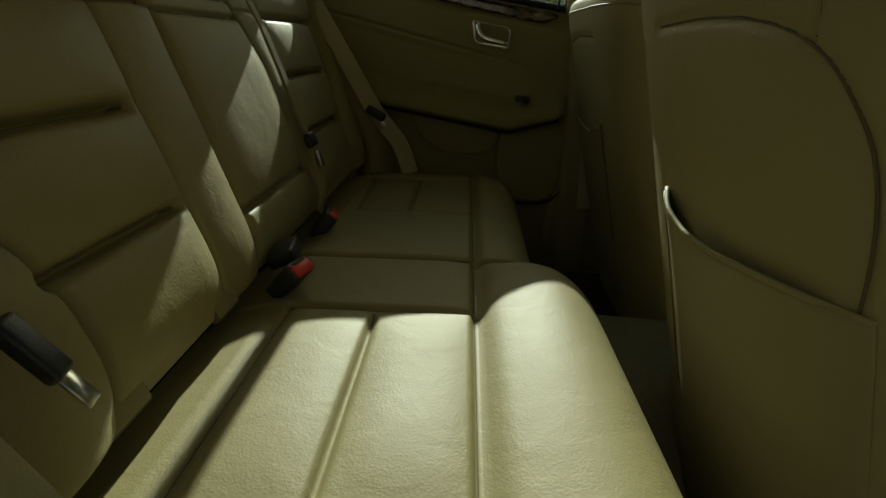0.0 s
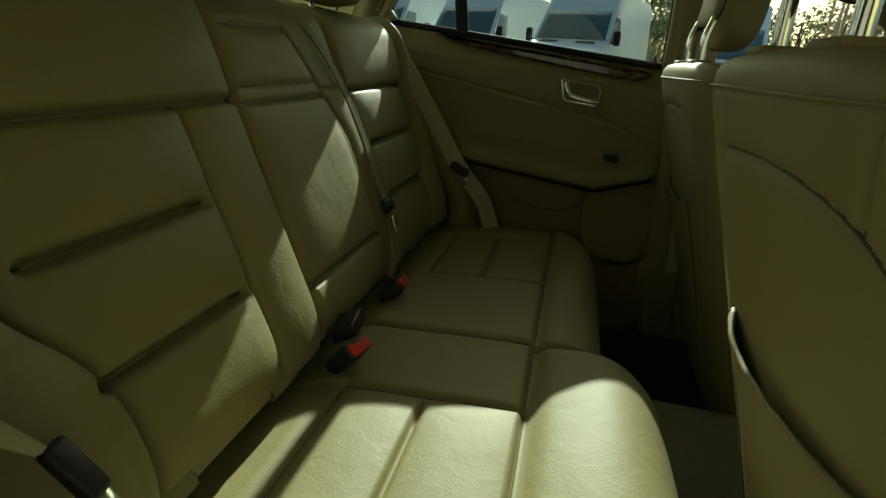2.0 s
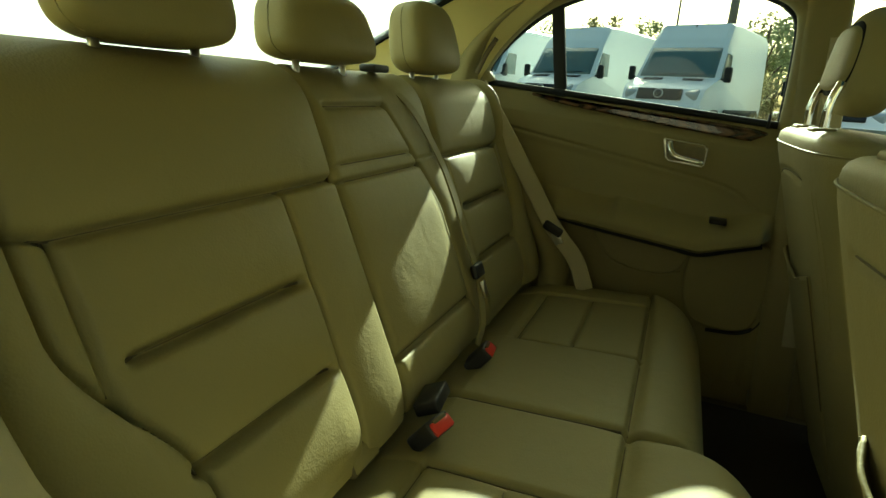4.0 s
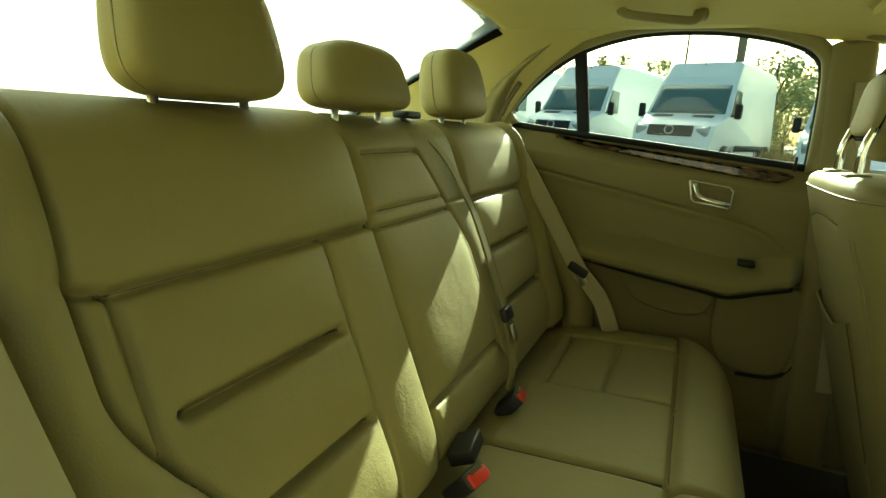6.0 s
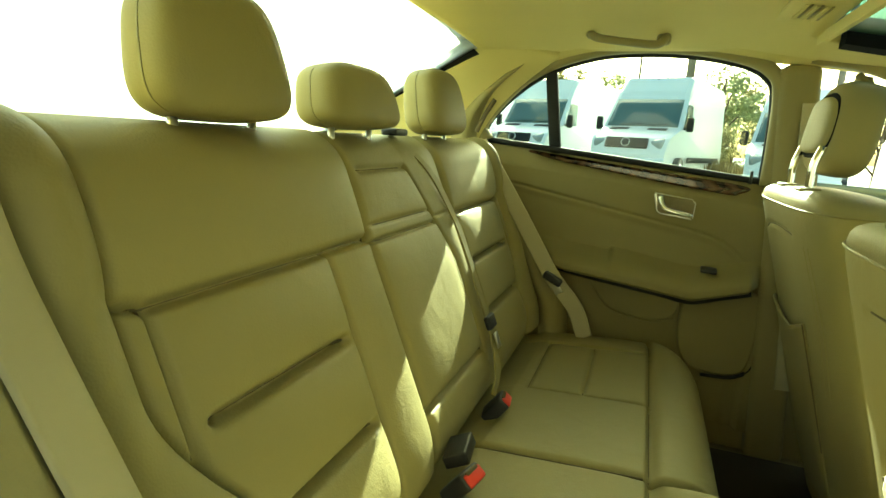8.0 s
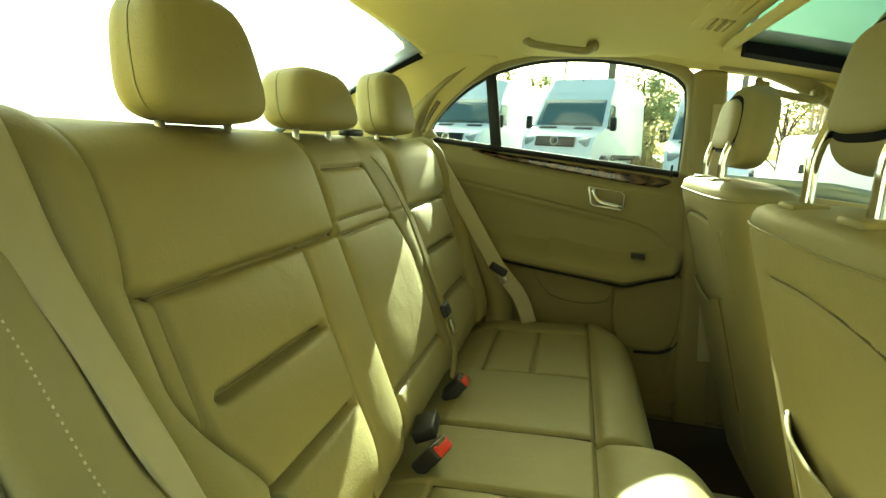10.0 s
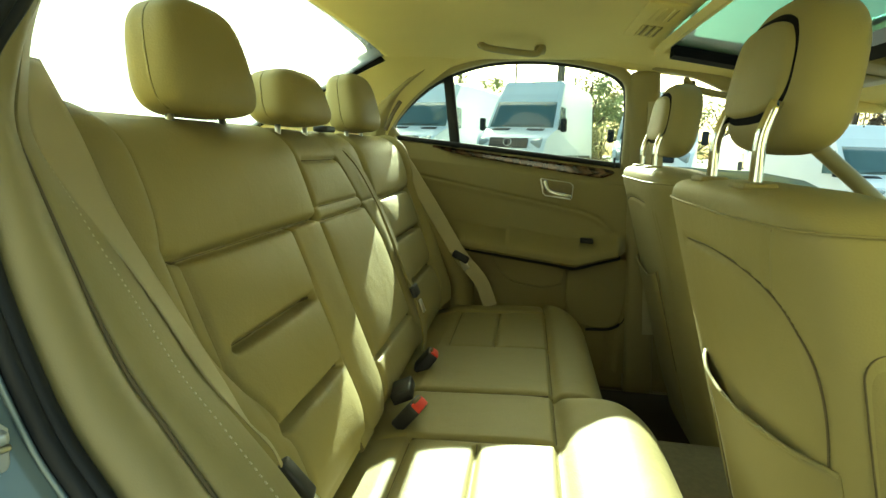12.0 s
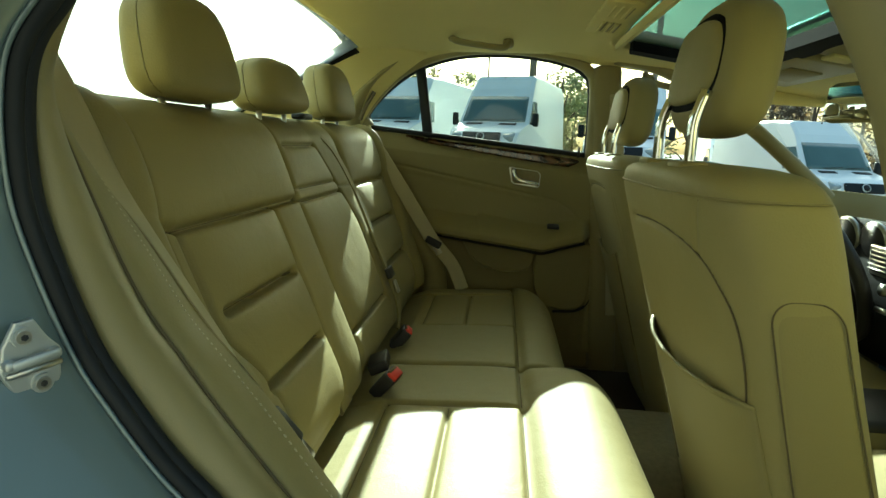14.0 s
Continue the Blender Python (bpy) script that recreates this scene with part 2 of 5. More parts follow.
def pillow(name, size, at, mat, parent, label="", power=4.0, taper=0.0, n=28):
    """A rounded upholstered block (superellipsoid); taper narrows it towards its top."""
    bm = bmesh.new()
    bmesh.ops.create_cube(bm, size=2.0)
    bmesh.ops.subdivide_edges(bm, edges=bm.edges[:], cuts=n, use_grid_fill=True)
    for v in bm.verts:
        c = v.co
        r = (abs(c.x) ** power + abs(c.y) ** power + abs(c.z) ** power) ** (1 / power)
        q = c / r
        w = 1 - taper * (q.z + 1) / 2
        v.co = Vector((q.x * size[0] / 2, q.y * w * size[1] / 2, q.z * size[2] / 2))
    bmesh.ops.transform(bm, matrix=at, verts=bm.verts)
    return part(name, bm, mat, parent, label)


def plate(name, outline, depth, to_world, mat, parent=None, label="", bevel=0.0, hole=None):
    """A flat panel from a 2D outline (a, b), pushed back by depth; to_world places (a, b, c)."""
    bm = bmesh.new()
    vs = [bm.verts.new((a, b, 0)) for a, b in outline]
    f = bm.faces.new(vs)
    r = bmesh.ops.extrude_face_region(bm, geom=[f])
    top = [g for g in r["geom"] if isinstance(g, bmesh.types.BMVert)]
    bmesh.ops.translate(bm, verts=top, vec=(0, 0, depth))
    if bevel:
        edges = [e for e in bm.edges if all(v in top for v in e.verts)]
        bmesh.ops.bevel(bm, geom=edges, offset=bevel, segments=3, affect='EDGES', profile=0.5)
    for v in bm.verts:
        v.co = Vector(to_world(v.co.x, v.co.y, v.co.z))
    return part(name, bm, mat, parent, label, smooth=False)


def outline_of(pts, n=60):
    """A closed smooth outline through 2D control points."""
    p = [Vector((a, b, 0)) for a, b in pts]
    m = len(p)
    out = []
    for i in range(n):
        s = m * i / n
        k = int(s)
        t = s - k
        a, b, c, d = p[(k - 1) % m], p[k % m], p[(k + 1) % m], p[(k + 2) % m]
        q = 0.5 * ((2 * b) + (c - a) * t + (2 * a - 5 * b + 4 * c - d) * t * t + (3 * b - a - 3 * c + d) * t ** 3)
        out.append((q.x, q.y))
    return out


def groove(d, w, depth):
    return -depth * math.exp(-(d / w) ** 2)


def bulge(s, p=2.0):
    """1 in the middle of 0..1, falling to 0 at both ends."""
    s = min(1.0, max(0.0, s))
    return 1 - abs(2 * s - 1) ** p


def clamp01(s):
    return min(1.0, max(0.0, s))


# ---- rear bench ----
bench = thing("rear_bench_seat", "beige leather rear bench with pleated pillows and three headrests", "car seat")
BACK_SLOPE = 0.41
BACK_N = Vector((1, 0, BACK_SLOPE)).normalized()


def back_point(y, z, d=0.0):
    """A point on the face of the backrest at height z, d metres proud of it."""
    p = Vector((-0.138 - BACK_SLOPE * (z - 0.63), y, z))
    # the top rolls over to the rear
    if z > 0.985:
        k = (z - 0.985) / 0.06
        p.x -= 0.035 * k * k
        p.z = 0.985 + 0.06 * math.sin(min(1.0, k) * 1.2)
    if z < 0.66:
        k = (0.66 - z) / 0.1
        p.x -= 0.03 * k * k
    return p + BACK_N * d


def edge_roll(s, width):
    """How far a panel's edge rolls back; s is the distance from its edge."""
    if s >= width:
        return 0.0
    k = 1 - max(0.0, s) / width
    return -0.022 * (1 - math.sqrt(max(0.0, 1 - k * k)))


def seam_shade_cord(parent, pts, r=0.0016):
    """A stitched seam, sunk in its groove; its dark colour also stands for the groove's shade."""
    tube("seam", [tuple(p) for p in pts], r, seam_shade_mat, parent, "dark cord for a stitched seam and the shade in its groove", sides=5, n=2 * len(pts))


def outer_section(side, y_in, y_out, p_in, p_out, bol):
    """A backrest half: upper pad, framed pillow panel with two pleats, bolster on its outside."""
    def zt_of(y):
        return 0.902 + 0.02 * clamp01((y - abs(p_out)) / 0.06)

    def po_of(z):
        return abs(p_out) - 0.022 * clamp01((0.80 - z) / 0.16)

    def bl_of(z):
        k = clamp01((0.845 - z) / 0.16)
        return abs(bol) - 0.075 * k * k * (3 - 2 * k)

    def f(u, v):
        y, z = side * u, v
        d = edge_roll(abs(y - y_in), 0.014) + edge_roll(abs(y_out - y), 0.045)
        a = abs(y)
        zt, po, bl = zt_of(a), po_of(z), bl_of(z)
        d += groove(z - zt, 0.0045, 0.013) * (1 - clamp01((a - bl) / 0.008))
        if z < zt:
            d += groove(a - abs(p_in), 0.0035, 0.011)
            d += groove(a - po, 0.0035, 0.011) * (1 - clamp01((a - bl) / 0.006))
            t = (a - abs(p_in)) / (po - abs(p_in))
            if 0 < t < 1:
                for zp in (0.806, 0.708):
                    fade = clamp01(min(t - 0.04, 0.93 - t) / 0.04)
                    d += groove(z - zp, 0.0050, 0.019) * fade
                rows = (0.60, 0.708, 0.806, zt)
                for p, q in zip(rows, rows[1:]):
                    if p <= z < q:
                        d += 0.010 * bulge((z - p) / (q - p), 2.6) * bulge(t, 4)
            elif a < abs(p_in):
                d += 0.006 * bulge((a - abs(y_in)) / max(0.01, abs(p_in) - abs(y_in)), 2)
        else:
            d += 0.014 * bulge((z - zt) / (1.05 - zt), 2.5) * bulge((a - abs(y_in)) / abs(y_out - y_in), 6)
        # bolster seam, drawn in towards the foot
        d += groove(a - bl, 0.0038, 0.012)
        if a > bl:
            d += 0.020 * bulge((a - bl) / max(0.02, abs(y_out) - bl), 2)
        return back_point(y, z, d)

    us = span(abs(y_in), abs(y_out), 210)
    if side < 0:
        us = us[::-1]
    ob = sheet("backrest_section", f, us, span(0.585, 1.045, 230), (-0.09, 0, -0.02), leather, bench,
               "beige leather backrest half with two pleats")

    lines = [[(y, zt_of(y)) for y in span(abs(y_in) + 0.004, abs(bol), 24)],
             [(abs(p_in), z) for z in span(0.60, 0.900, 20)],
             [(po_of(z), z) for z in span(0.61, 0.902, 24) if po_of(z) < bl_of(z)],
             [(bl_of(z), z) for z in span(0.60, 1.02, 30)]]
    # pleats get dark cords as well, for the shade down in the folds
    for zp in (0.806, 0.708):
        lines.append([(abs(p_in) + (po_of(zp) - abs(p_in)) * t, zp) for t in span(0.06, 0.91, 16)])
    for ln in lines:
        seam_shade_cord(ob, [f(a, b) - BACK_N * 0.0006 for a, b in ln])
    return ob


Y_L, Y_R = -0.104, 0.232
outer_section(-1, Y_L - 0.002, -0.560, -0.214, -0.466, -0.493)
outer_section(1, Y_R + 0.002, 0.625, 0.250, 0.540, 0.572)


def pad_edge(z):
    """Where the centre pad ends at height z; it widens towards the foot."""
    return 0.176 - 0.092 * clamp01((z - 0.82) / 0.17) ** 1.2


def centre_f(u, v):
    y, z = u, v
    e = pad_edge(z)
    d = edge_roll(y - Y_L, 0.014) + edge_roll(Y_R - y, 0.012) - 0.002
    d += groove(y - e, 0.0035, 0.009) if 0.64 < z < 0.992 else 0.0
    if y < e:
        t = (y - Y_L) / (e - Y_L)
        d += groove(z - 0.896, 0.0030, 0.008) + groove(z - 0.917, 0.0030, 0.003)
        if z > 0.917:
            if z < 0.99:
                d += 0.006 * bulge((z - 0.917) / 0.073, 3) * bulge(t, 5)
            d += groove(z - 0.990, 0.0035, 0.006) * clamp01((t - 0.10) / 0.05)
        elif z < 0.896:
            d += 0.012 * bulge((z - 0.665) / 0.231, 4) * bulge(t, 4) if z > 0.665 else 0.006 * bulge((z - 0.585) / 0.08, 2)
        d += groove(z - 0.665, 0.004, 0.011)
    else:
        d += 0.004 * bulge((y - e) / (Y_R - e), 2)
        d += groove(z - 0.905, 0.003, 0.004)
    return back_point(y, z, d)


centre = sheet("backrest_section", centre_f, span(Y_L, Y_R, 150), span(0.585, 1.045, 220), (-0.09, 0, -0.02), leather, bench,
               "narrow beige leather centre backrest with folding armrest")
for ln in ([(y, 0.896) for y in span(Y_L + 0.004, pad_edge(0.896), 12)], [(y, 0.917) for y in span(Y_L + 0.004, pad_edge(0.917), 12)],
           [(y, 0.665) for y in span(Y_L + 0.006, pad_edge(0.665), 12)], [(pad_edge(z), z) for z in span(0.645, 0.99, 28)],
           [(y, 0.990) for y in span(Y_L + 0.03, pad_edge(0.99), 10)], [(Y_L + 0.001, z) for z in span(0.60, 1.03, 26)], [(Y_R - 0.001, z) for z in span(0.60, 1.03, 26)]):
    seam_shade_cord(centre, [centre_f(a, b) - BACK_N * 0.0006 for a, b in ln])


# cushion: two fields, each with a fat front roll
X_SEAM, Y_SPLIT = 0.148, 0.004


def cushion_profile(x):
    """Height of the cushion along the car; it sinks towards the backrest."""
    z = 0.572 + 0.06 * (x + 0.02)
    if x < -0.10:
        z -= 0.25 * (-0.10 - x)
    return z


def cushion_f(y0, y1, panel, reach, proud, bend):
    """A cushion field: v runs from the rear (0) to the front roll (1) and down its face (1.6)."""
    a, b = panel

    def f(u, v):
        y = u
        xf = reach(y)
        e = min(y - y0, y1 - y)
        roll = 0.008 * (1 - clamp01(e / 0.014)) ** 2
        hump = proud(y)
        if v <= 1.0:
            x = -0.165 + (X_SEAM + 0.165) * v
            z = cushion_profile(x)
            d = -roll + groove(x - X_SEAM, 0.0038, 0.010)
            if a < y < b:
                d += groove(x + 0.078, 0.004, 0.006)
                d += groove(x - 0.028, 0.0040, 0.008) * clamp01(min(y - a, b - y - 0.01) / 0.02)
                rows = (-0.078, 0.028, X_SEAM)
                for p, q in zip(rows, rows[1:]):
                    if p <= x < q:
                        d += 0.007 * bulge((x - p) / (q - p), 2.6) * bulge((y - a) / (b - a), 4)
            else:
                d += 0.004 * bulge((x + 0.165) / (X_SEAM + 0.165), 6)
            if x > -0.082:
                d += groove(y - a, 0.004, 0.008) + groove(y - b, 0.004, 0.008)
            return Vector((x, y, z + d - bend(y)))
        # front roll: an arc over the edge, then down the face
        t = (v - 1.0) / 0.6
        z0 = cushion_profile(X_SEAM)
        w = xf - X_SEAM
        if t < 0.7:
            q = t / 0.7
            ang = q * math.pi * 0.5
            x = X_SEAM + w * math.sin(ang) ** 0.92
            z = z0 + hump * math.sin(min(1.0, q * 1.6) * math.pi / 2) * (1 - q ** 3) - 0.088 * (1 - math.cos(ang)) ** 1.35
            z -= 0.011 * math.exp(-(q / 0.05) ** 2)
            return Vector((x, y, z - roll * 1.5 - bend(y)))
        k = (t - 0.7) / 0.3
        return Vector((xf - 0.05 * k * k, y, z0 - 0.088 - 0.15 * k - roll - bend(y)))
    return f


def near_reach(y):
    return 0.328 - 0.070 * clamp01((y + 0.11) / 0.11) ** 2.6 - 0.03 * clamp01((-0.47 - y) / 0.13) ** 2


def near_proud(y):
    return 0.038 * (1 - clamp01((y + 0.060) / 0.060) ** 3.0)


def near_bend(y):
    return 0.010 * clamp01((-0.50 - y) / 0.10) ** 2


def far_reach(y):
    return 0.258 - 0.13 * clamp01((y - 0.42) / 0.26) ** 2.4


def far_proud(y):
    return 0.010 + 0.010 * clamp01((y - 0.1) / 0.2)


def far_bend(y):
    return 0.030 * clamp01((y - 0.50) / 0.18) ** 2


def cushion(y0, y1, panel, reach, proud, bend, nu, label):
    f = cushion_f(y0, y1, panel, reach, proud, bend)
    ob = sheet("cushion_section", f, span(y0, y1, nu), span(0, 1.0, 120) + span(1.006, 1.6, 70), (0, 0, -0.12), leather, bench, label)

    def at(x, y):
        return f(y, (x + 0.165) / (X_SEAM + 0.165)) + Vector((0, 0, -0.0006))
    a, b = panel
    seam_shade_cord(ob, [at(X_SEAM, y) for y in span(y0 + 0.006, y1 - 0.02, 40)])
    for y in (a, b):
        seam_shade_cord(ob, [at(x, y) for x in span(-0.076, X_SEAM - 0.003, 14)])
    # rear seam and pleat of the pillow, crease shade carried by dark cords
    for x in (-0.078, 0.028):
        seam_shade_cord(ob, [at(x, y) for y in span(a + 0.012, b - 0.012, 16)])


cushion(-0.60, Y_SPLIT - 0.001, (-0.487, -0.165), near_reach, near_proud, near_bend, 240, "beige leather seat cushion with pleated pillow, worn smooth")
cushion(Y_SPLIT, 0.69, (0.245, 0.520), far_reach, far_proud, far_bend, 260, "beige leather seat cushion with pleated pillow")
tube("cushion_joint", [(x, Y_SPLIT, cushion_profile(x) - 0.003) for x in span(-0.15, 0.14, 10)], 0.0020, seam_shade_mat, bench, "fine dark joint between the cushions", n=24, sides=5)


def rear_headrest(y, w, h, z, x=-0.322, d=0.088):
    """An upholstered headrest: flat face, side panels behind a welt, crowned top, on two short posts."""
    bm = bmesh.new()
    bmesh.ops.create_cube(bm, size=2.0)
    bmesh.ops.subdivide_edges(bm, edges=bm.edges[:], cuts=30, use_grid_fill=True)
    p = 4.4
    for v in bm.verts:
        c = v.co
        r = (abs(c.x) ** p + abs(c.y) ** p + abs(c.z) ** p) ** (1 / p)
        q = c / r
        up = (q.z + 1) / 2
        side = abs(q.y)
        # narrower at the top; the face is bowed, the top slopes down to both sides
        yy = q.y * (1 - 0.17 * up ** 1.8)
        xx = q.x * (1 - 0.22 * up ** 2) - 0.16 * side ** 2.5 * (1 if q.x > 0 else 0.2) - 0.20 * up
        zz = q.z - 0.10 * side ** 3 * clamp01(q.z)
        welt = 1 - 0.012 * math.exp(-((side - 0.84) / 0.022) ** 2) * clamp01(q.x + 0.4)
        v.co = Vector((xx * welt * d / 2, yy * w / 2, zz * welt * h / 2))
    bmesh.ops.transform(bm, matrix=pose(x, y, z + h / 2, 0, -7, 0), verts=bm.verts)
    ob = part("headrest", bm, leather, bench, "padded beige leather headrest")
    for s in (-1, 1):
        tube("post", [(x - 0.005, y + s * 0.055, z - 0.05), (x - 0.005, y + s * 0.055, z + 0.02)], 0.005, satin, ob)


rear_headrest(-0.305, 0.178, 0.132, 1.044)
rear_headrest(-0.030, 0.214, 0.090, 1.046)
rear_headrest(0.312, 0.200, 0.128, 1.046)


# ---- headliner and shell of the car ----
def roof_z(x, y):
    """Height of the headliner; it falls to the windscreen and curls down at the sides."""
    z = 1.305 - 0.022 * (y / 0.6) ** 4
    if x > 0.25:
        z -= 0.16 * (x - 0.25)
    if x < -0.1:
        z -= 0.20 * (-0.1 - x)
    return z


def grid_sheet(name, f, us, vs, thick, mat, parent=None, label="", skip=None):
    """A sheet of cells f(u, v) with a thickness upwards; skip(u, v) leaves cells out."""
    nu, nv = len(us), len(vs)
    low = [f(u, v) for v in vs for u in us]
    verts = low + [p + Vector((0, 0, thick)) for p in low]
    n = nu * nv
    faces, count = [], {}
    for j in range(nv - 1):
        for i in range(nu - 1):
            if skip and skip((us[i] + us[i + 1]) / 2, (vs[j] + vs[j + 1]) / 2):
                continue
            a = j * nu + i
            q = (a, a + nu, a + nu + 1, a + 1)
            faces.append(q)
            faces.append(tuple(n + k for k in reversed(q)))
            for k in range(4):
                e = (q[k], q[(k + 1) % 4])
                count[e] = count.get(e, 0) + 1
    for (a, b) in list(count):
        if (b, a) not in count:
            faces.append((b, a, n + a, n + b))
    return mesh_object(name, verts, faces, mat, parent, label)


ROOF_X0, ROOF_X1, ROOF_Y = 0.372, 0.700, 0.535


def in_sunroof(x, y):
    return ROOF_X0 < x < ROOF_X1 and abs(y) < ROOF_Y


def window_top_x(y):
    return -0.316 + 0.004 * (abs(y) / 0.5) ** 2


def roof_f(u, v):
    # u across, v along: 0 at the rear window's top edge
    x = v if v > -0.2 else -0.2 + (v + 0.2) / 0.25 * (-window_top_x(u) - 0.2)
    return Vector((x, u, roof_z(x, u)))


ys = sorted(set([round(y, 4) for y in span(-0.68, 0.68, 57)] + [-ROOF_Y, ROOF_Y]))
xs = sorted(set([round(x, 4) for x in span(-0.45, 1.05, 61)] + [ROOF_X0, ROOF_X1]))
headliner = grid_sheet("ceiling", roof_f, ys, xs, 0.035, headliner_mat, None, "", skip=lambda y, x: in_sunroof(x, y))
tagged(headliner, "beige cloth headliner with a sunroof opening", "headliner", kind="structure")

sunroof = thing("sunroof", "tinted glass sunroof in a black frame", "sunroof")


def slab(name, a, b, mat, parent, z_of, h=0.012, label=""):
    """A flat bar under the headliner between two corners, following its height."""
    (x0, y0), (x1, y1) = a, b
    vs = []
    for lift in (0, h):
        for x, y in ((x0, y0), (x1, y0), (x1, y1), (x0, y1)):
            vs.append((x, y, z_of(x, y) + lift))
    return mesh_object(name, vs, [(3, 2, 1, 0), (4, 5, 6, 7), (0, 1, 5, 4), (1, 2, 6, 5), (2, 3, 7, 6), (3, 0, 4, 7)], mat, parent, label, smooth=False)


def glass_z(x, y):
    return 1.313 - 0.16 * max(0.0, x - 0.25) - 0.02 * (y / 0.5) ** 2


def under_roof(x, y):
    return glass_z(x, y) - 0.014


W = 0.036
slab("frame_bar", (ROOF_X0 - 0.002, -ROOF_Y), (ROOF_X0 + 0.006, ROOF_Y), headliner_mat, sunroof, under_roof, 0.02)
slab("frame_bar", (ROOF_X1 - 0.050, -ROOF_Y), (ROOF_X1 + 0.002, ROOF_Y), matte_black, sunroof, under_roof, 0.025)
slab("frame_bar", (ROOF_X0 + W, ROOF_Y - W), (ROOF_X1 - W, ROOF_Y + 0.002), matte_black, sunroof, under_roof, 0.025)
slab("frame_bar", (ROOF_X0 + W, -ROOF_Y - 0.002), (ROOF_X1 - W, -ROOF_Y + W), matte_black, sunroof, under_roof, 0.025)
slab("pane", (ROOF_X0, -ROOF_Y), (ROOF_X1, ROOF_Y), roof_glass, sunroof, lambda x, y: glass_z(x, y) + 0.012, 0.004).visible_shadow = False


def grab_handle(x0, x1, y, z0, z1):
    h = thing("grab_handle", "beige plastic grab handle on the roof rail", "handle", "roof grab handles")
    tube("grip", [(x0, y + 0.03, z0 + 0.005), (x0 + 0.006, y, z0 - 0.014), (x0 + 0.022, y - 0.012, z0 - 0.024), ((x0 + x1) / 2, y - 0.016, (z0 + z1) / 2 - 0.026),
                  (x1 - 0.022, y - 0.012, z1 - 0.024), (x1 - 0.006, y, z1 - 0.014), (x1, y + 0.03, z1 + 0.005)], 0.0085, plastic, h, n=44)
    for x, z in ((x0 + 0.006, z0), (x1 - 0.006, z1)):
        part("mount", rounded((0.03, 0.03, 0.022), 0.008, 3, pose(x, y + 0.022, z - 0.008)), plastic, h)
    return h


grab_handle(-0.064, 0.098, 0.550, 1.298, 1.284)
grab_handle(0.47, 0.60, 0.575, 1.205, 1.19)

# slotted interior lamp panel in front of the rear seats
lamp_panel = thing("roof_lamp_panel", "beige slotted roof panel behind the sunroof", "roof lamp")
part("base", rounded((0.075, 0.30, 0.008), 0.003, 2, pose(0.318, 0.32, roof_z(0.318, 0.32) - 0.001, 0, 6, 0)), headliner_mat, lamp_panel)
for yk in (0.245, 0.385):
    for i in range(3):
        xs_ = 0.305 + 0.015 * i
        part("slat", rounded((0.006, 0.095, 0.004), 0.0015, 2, pose(xs_, yk, roof_z(xs_, yk) - 0.0060, 0, 6, 0)), headliner_mat, lamp_panel)
        part("slot", rounded((0.004, 0.095, 0.002), 0.0005, 1, pose(xs_ + 0.0075, yk, roof_z(xs_, yk) - 0.0052, 0, 6, 0)), pocket_cloth, lamp_panel)

# rear window, shelf and pillars
rear_window = tagged(sheet("window_rear", lambda u, v: Vector((window_top_x(u) * (1 - v) + (-0.86 + 0.10 * (u / 0.55) ** 2) * v, u * (1 + 0.06 * v),
                                                             (roof_z(window_top_x(u), u) + 0.002) * (1 - v) + 1.02 * v)),
                           span(-0.53, 0.53, 25), span(0, 1, 13), (-0.003, 0, 0.004), dusty_haze_glass, None),
                     "clear curved rear window glass", "window", kind="structure")
rear_window.visible_shadow = False
for sd in (-1, 1):
    edge = [(window_top_x(0.5) * (1 - v) - 0.77 * v - 0.006, sd * (0.532 + 0.034 * v), (roof_z(-0.316, 0.52) - 0.004) * (1 - v) + 1.022 * v) for v in span(0, 1, 8)]
    tagged(ribbon("trim", edge, ((0, 1, 0.35 * -sd), (0, 1, 0.35 * -sd)), 0.045, matte_black, None, n=20), "black edge band of the rear window", "window trim", kind="structure")
shelf = grid_sheet("parcel_shelf", lambda u, v: Vector((v, u, 1.018 + 0.012 * bulge((v + 0.9) / 0.6, 2))), span(-0.60, 0.60, 31), span(-0.90, -0.33, 21), -0.02, leather_dull, None)
tagged(shelf, "sunlit beige parcel shelf behind the rear seat", "parcel shelf")


def pillar_inner(side):
    """The padded C-pillar from the rear window's edge to the door opening."""
    def f(u, v):
        top = Vector((window_top_x(0.53) + 0.005, side * 0.525, roof_z(window_top_x(0.53), 0.525) + 0.004))
        foot = Vector((-0.80, side * 0.575, 1.02))
        a = top.lerp(foot, v)
        b_top = Vector((-0.13, side * 0.675, 1.262))
        b_foot = Vector((-0.345, side * 0.665, 1.03))
        b = b_top.lerp(b_foot, v)
        b.x -= 0.035 * bulge(v, 2)
        p = a.lerp(b, u)
        p.y -= side * 0.02 * bulge(u, 2)
        p.z += 0.012 * bulge(u, 2) * (1 - v)
        return p
    us = span(0, 1, 30)
    return sheet("pillar_trim", f, us if side > 0 else us[::-1], span(0, 1, 20), (0, side * 0.03, 0.01), headliner_mat, None)


for s in (-1, 1):
    tagged(pillar_inner(s), "padded beige cloth pillar beside the rear window", "pillar trim", kind="structure")

# ---- far rear door ----
door = thing("rear_door", "closed rear door with beige trim, walnut strip and armrest", "car door")
DY = 0.71


def sill_z(x):
    return 1.008 - 0.092 * (x + 0.0) + 0.0


def dw(proud=0.0):
    return lambda a, b, c: (a, DY - proud - c, b)


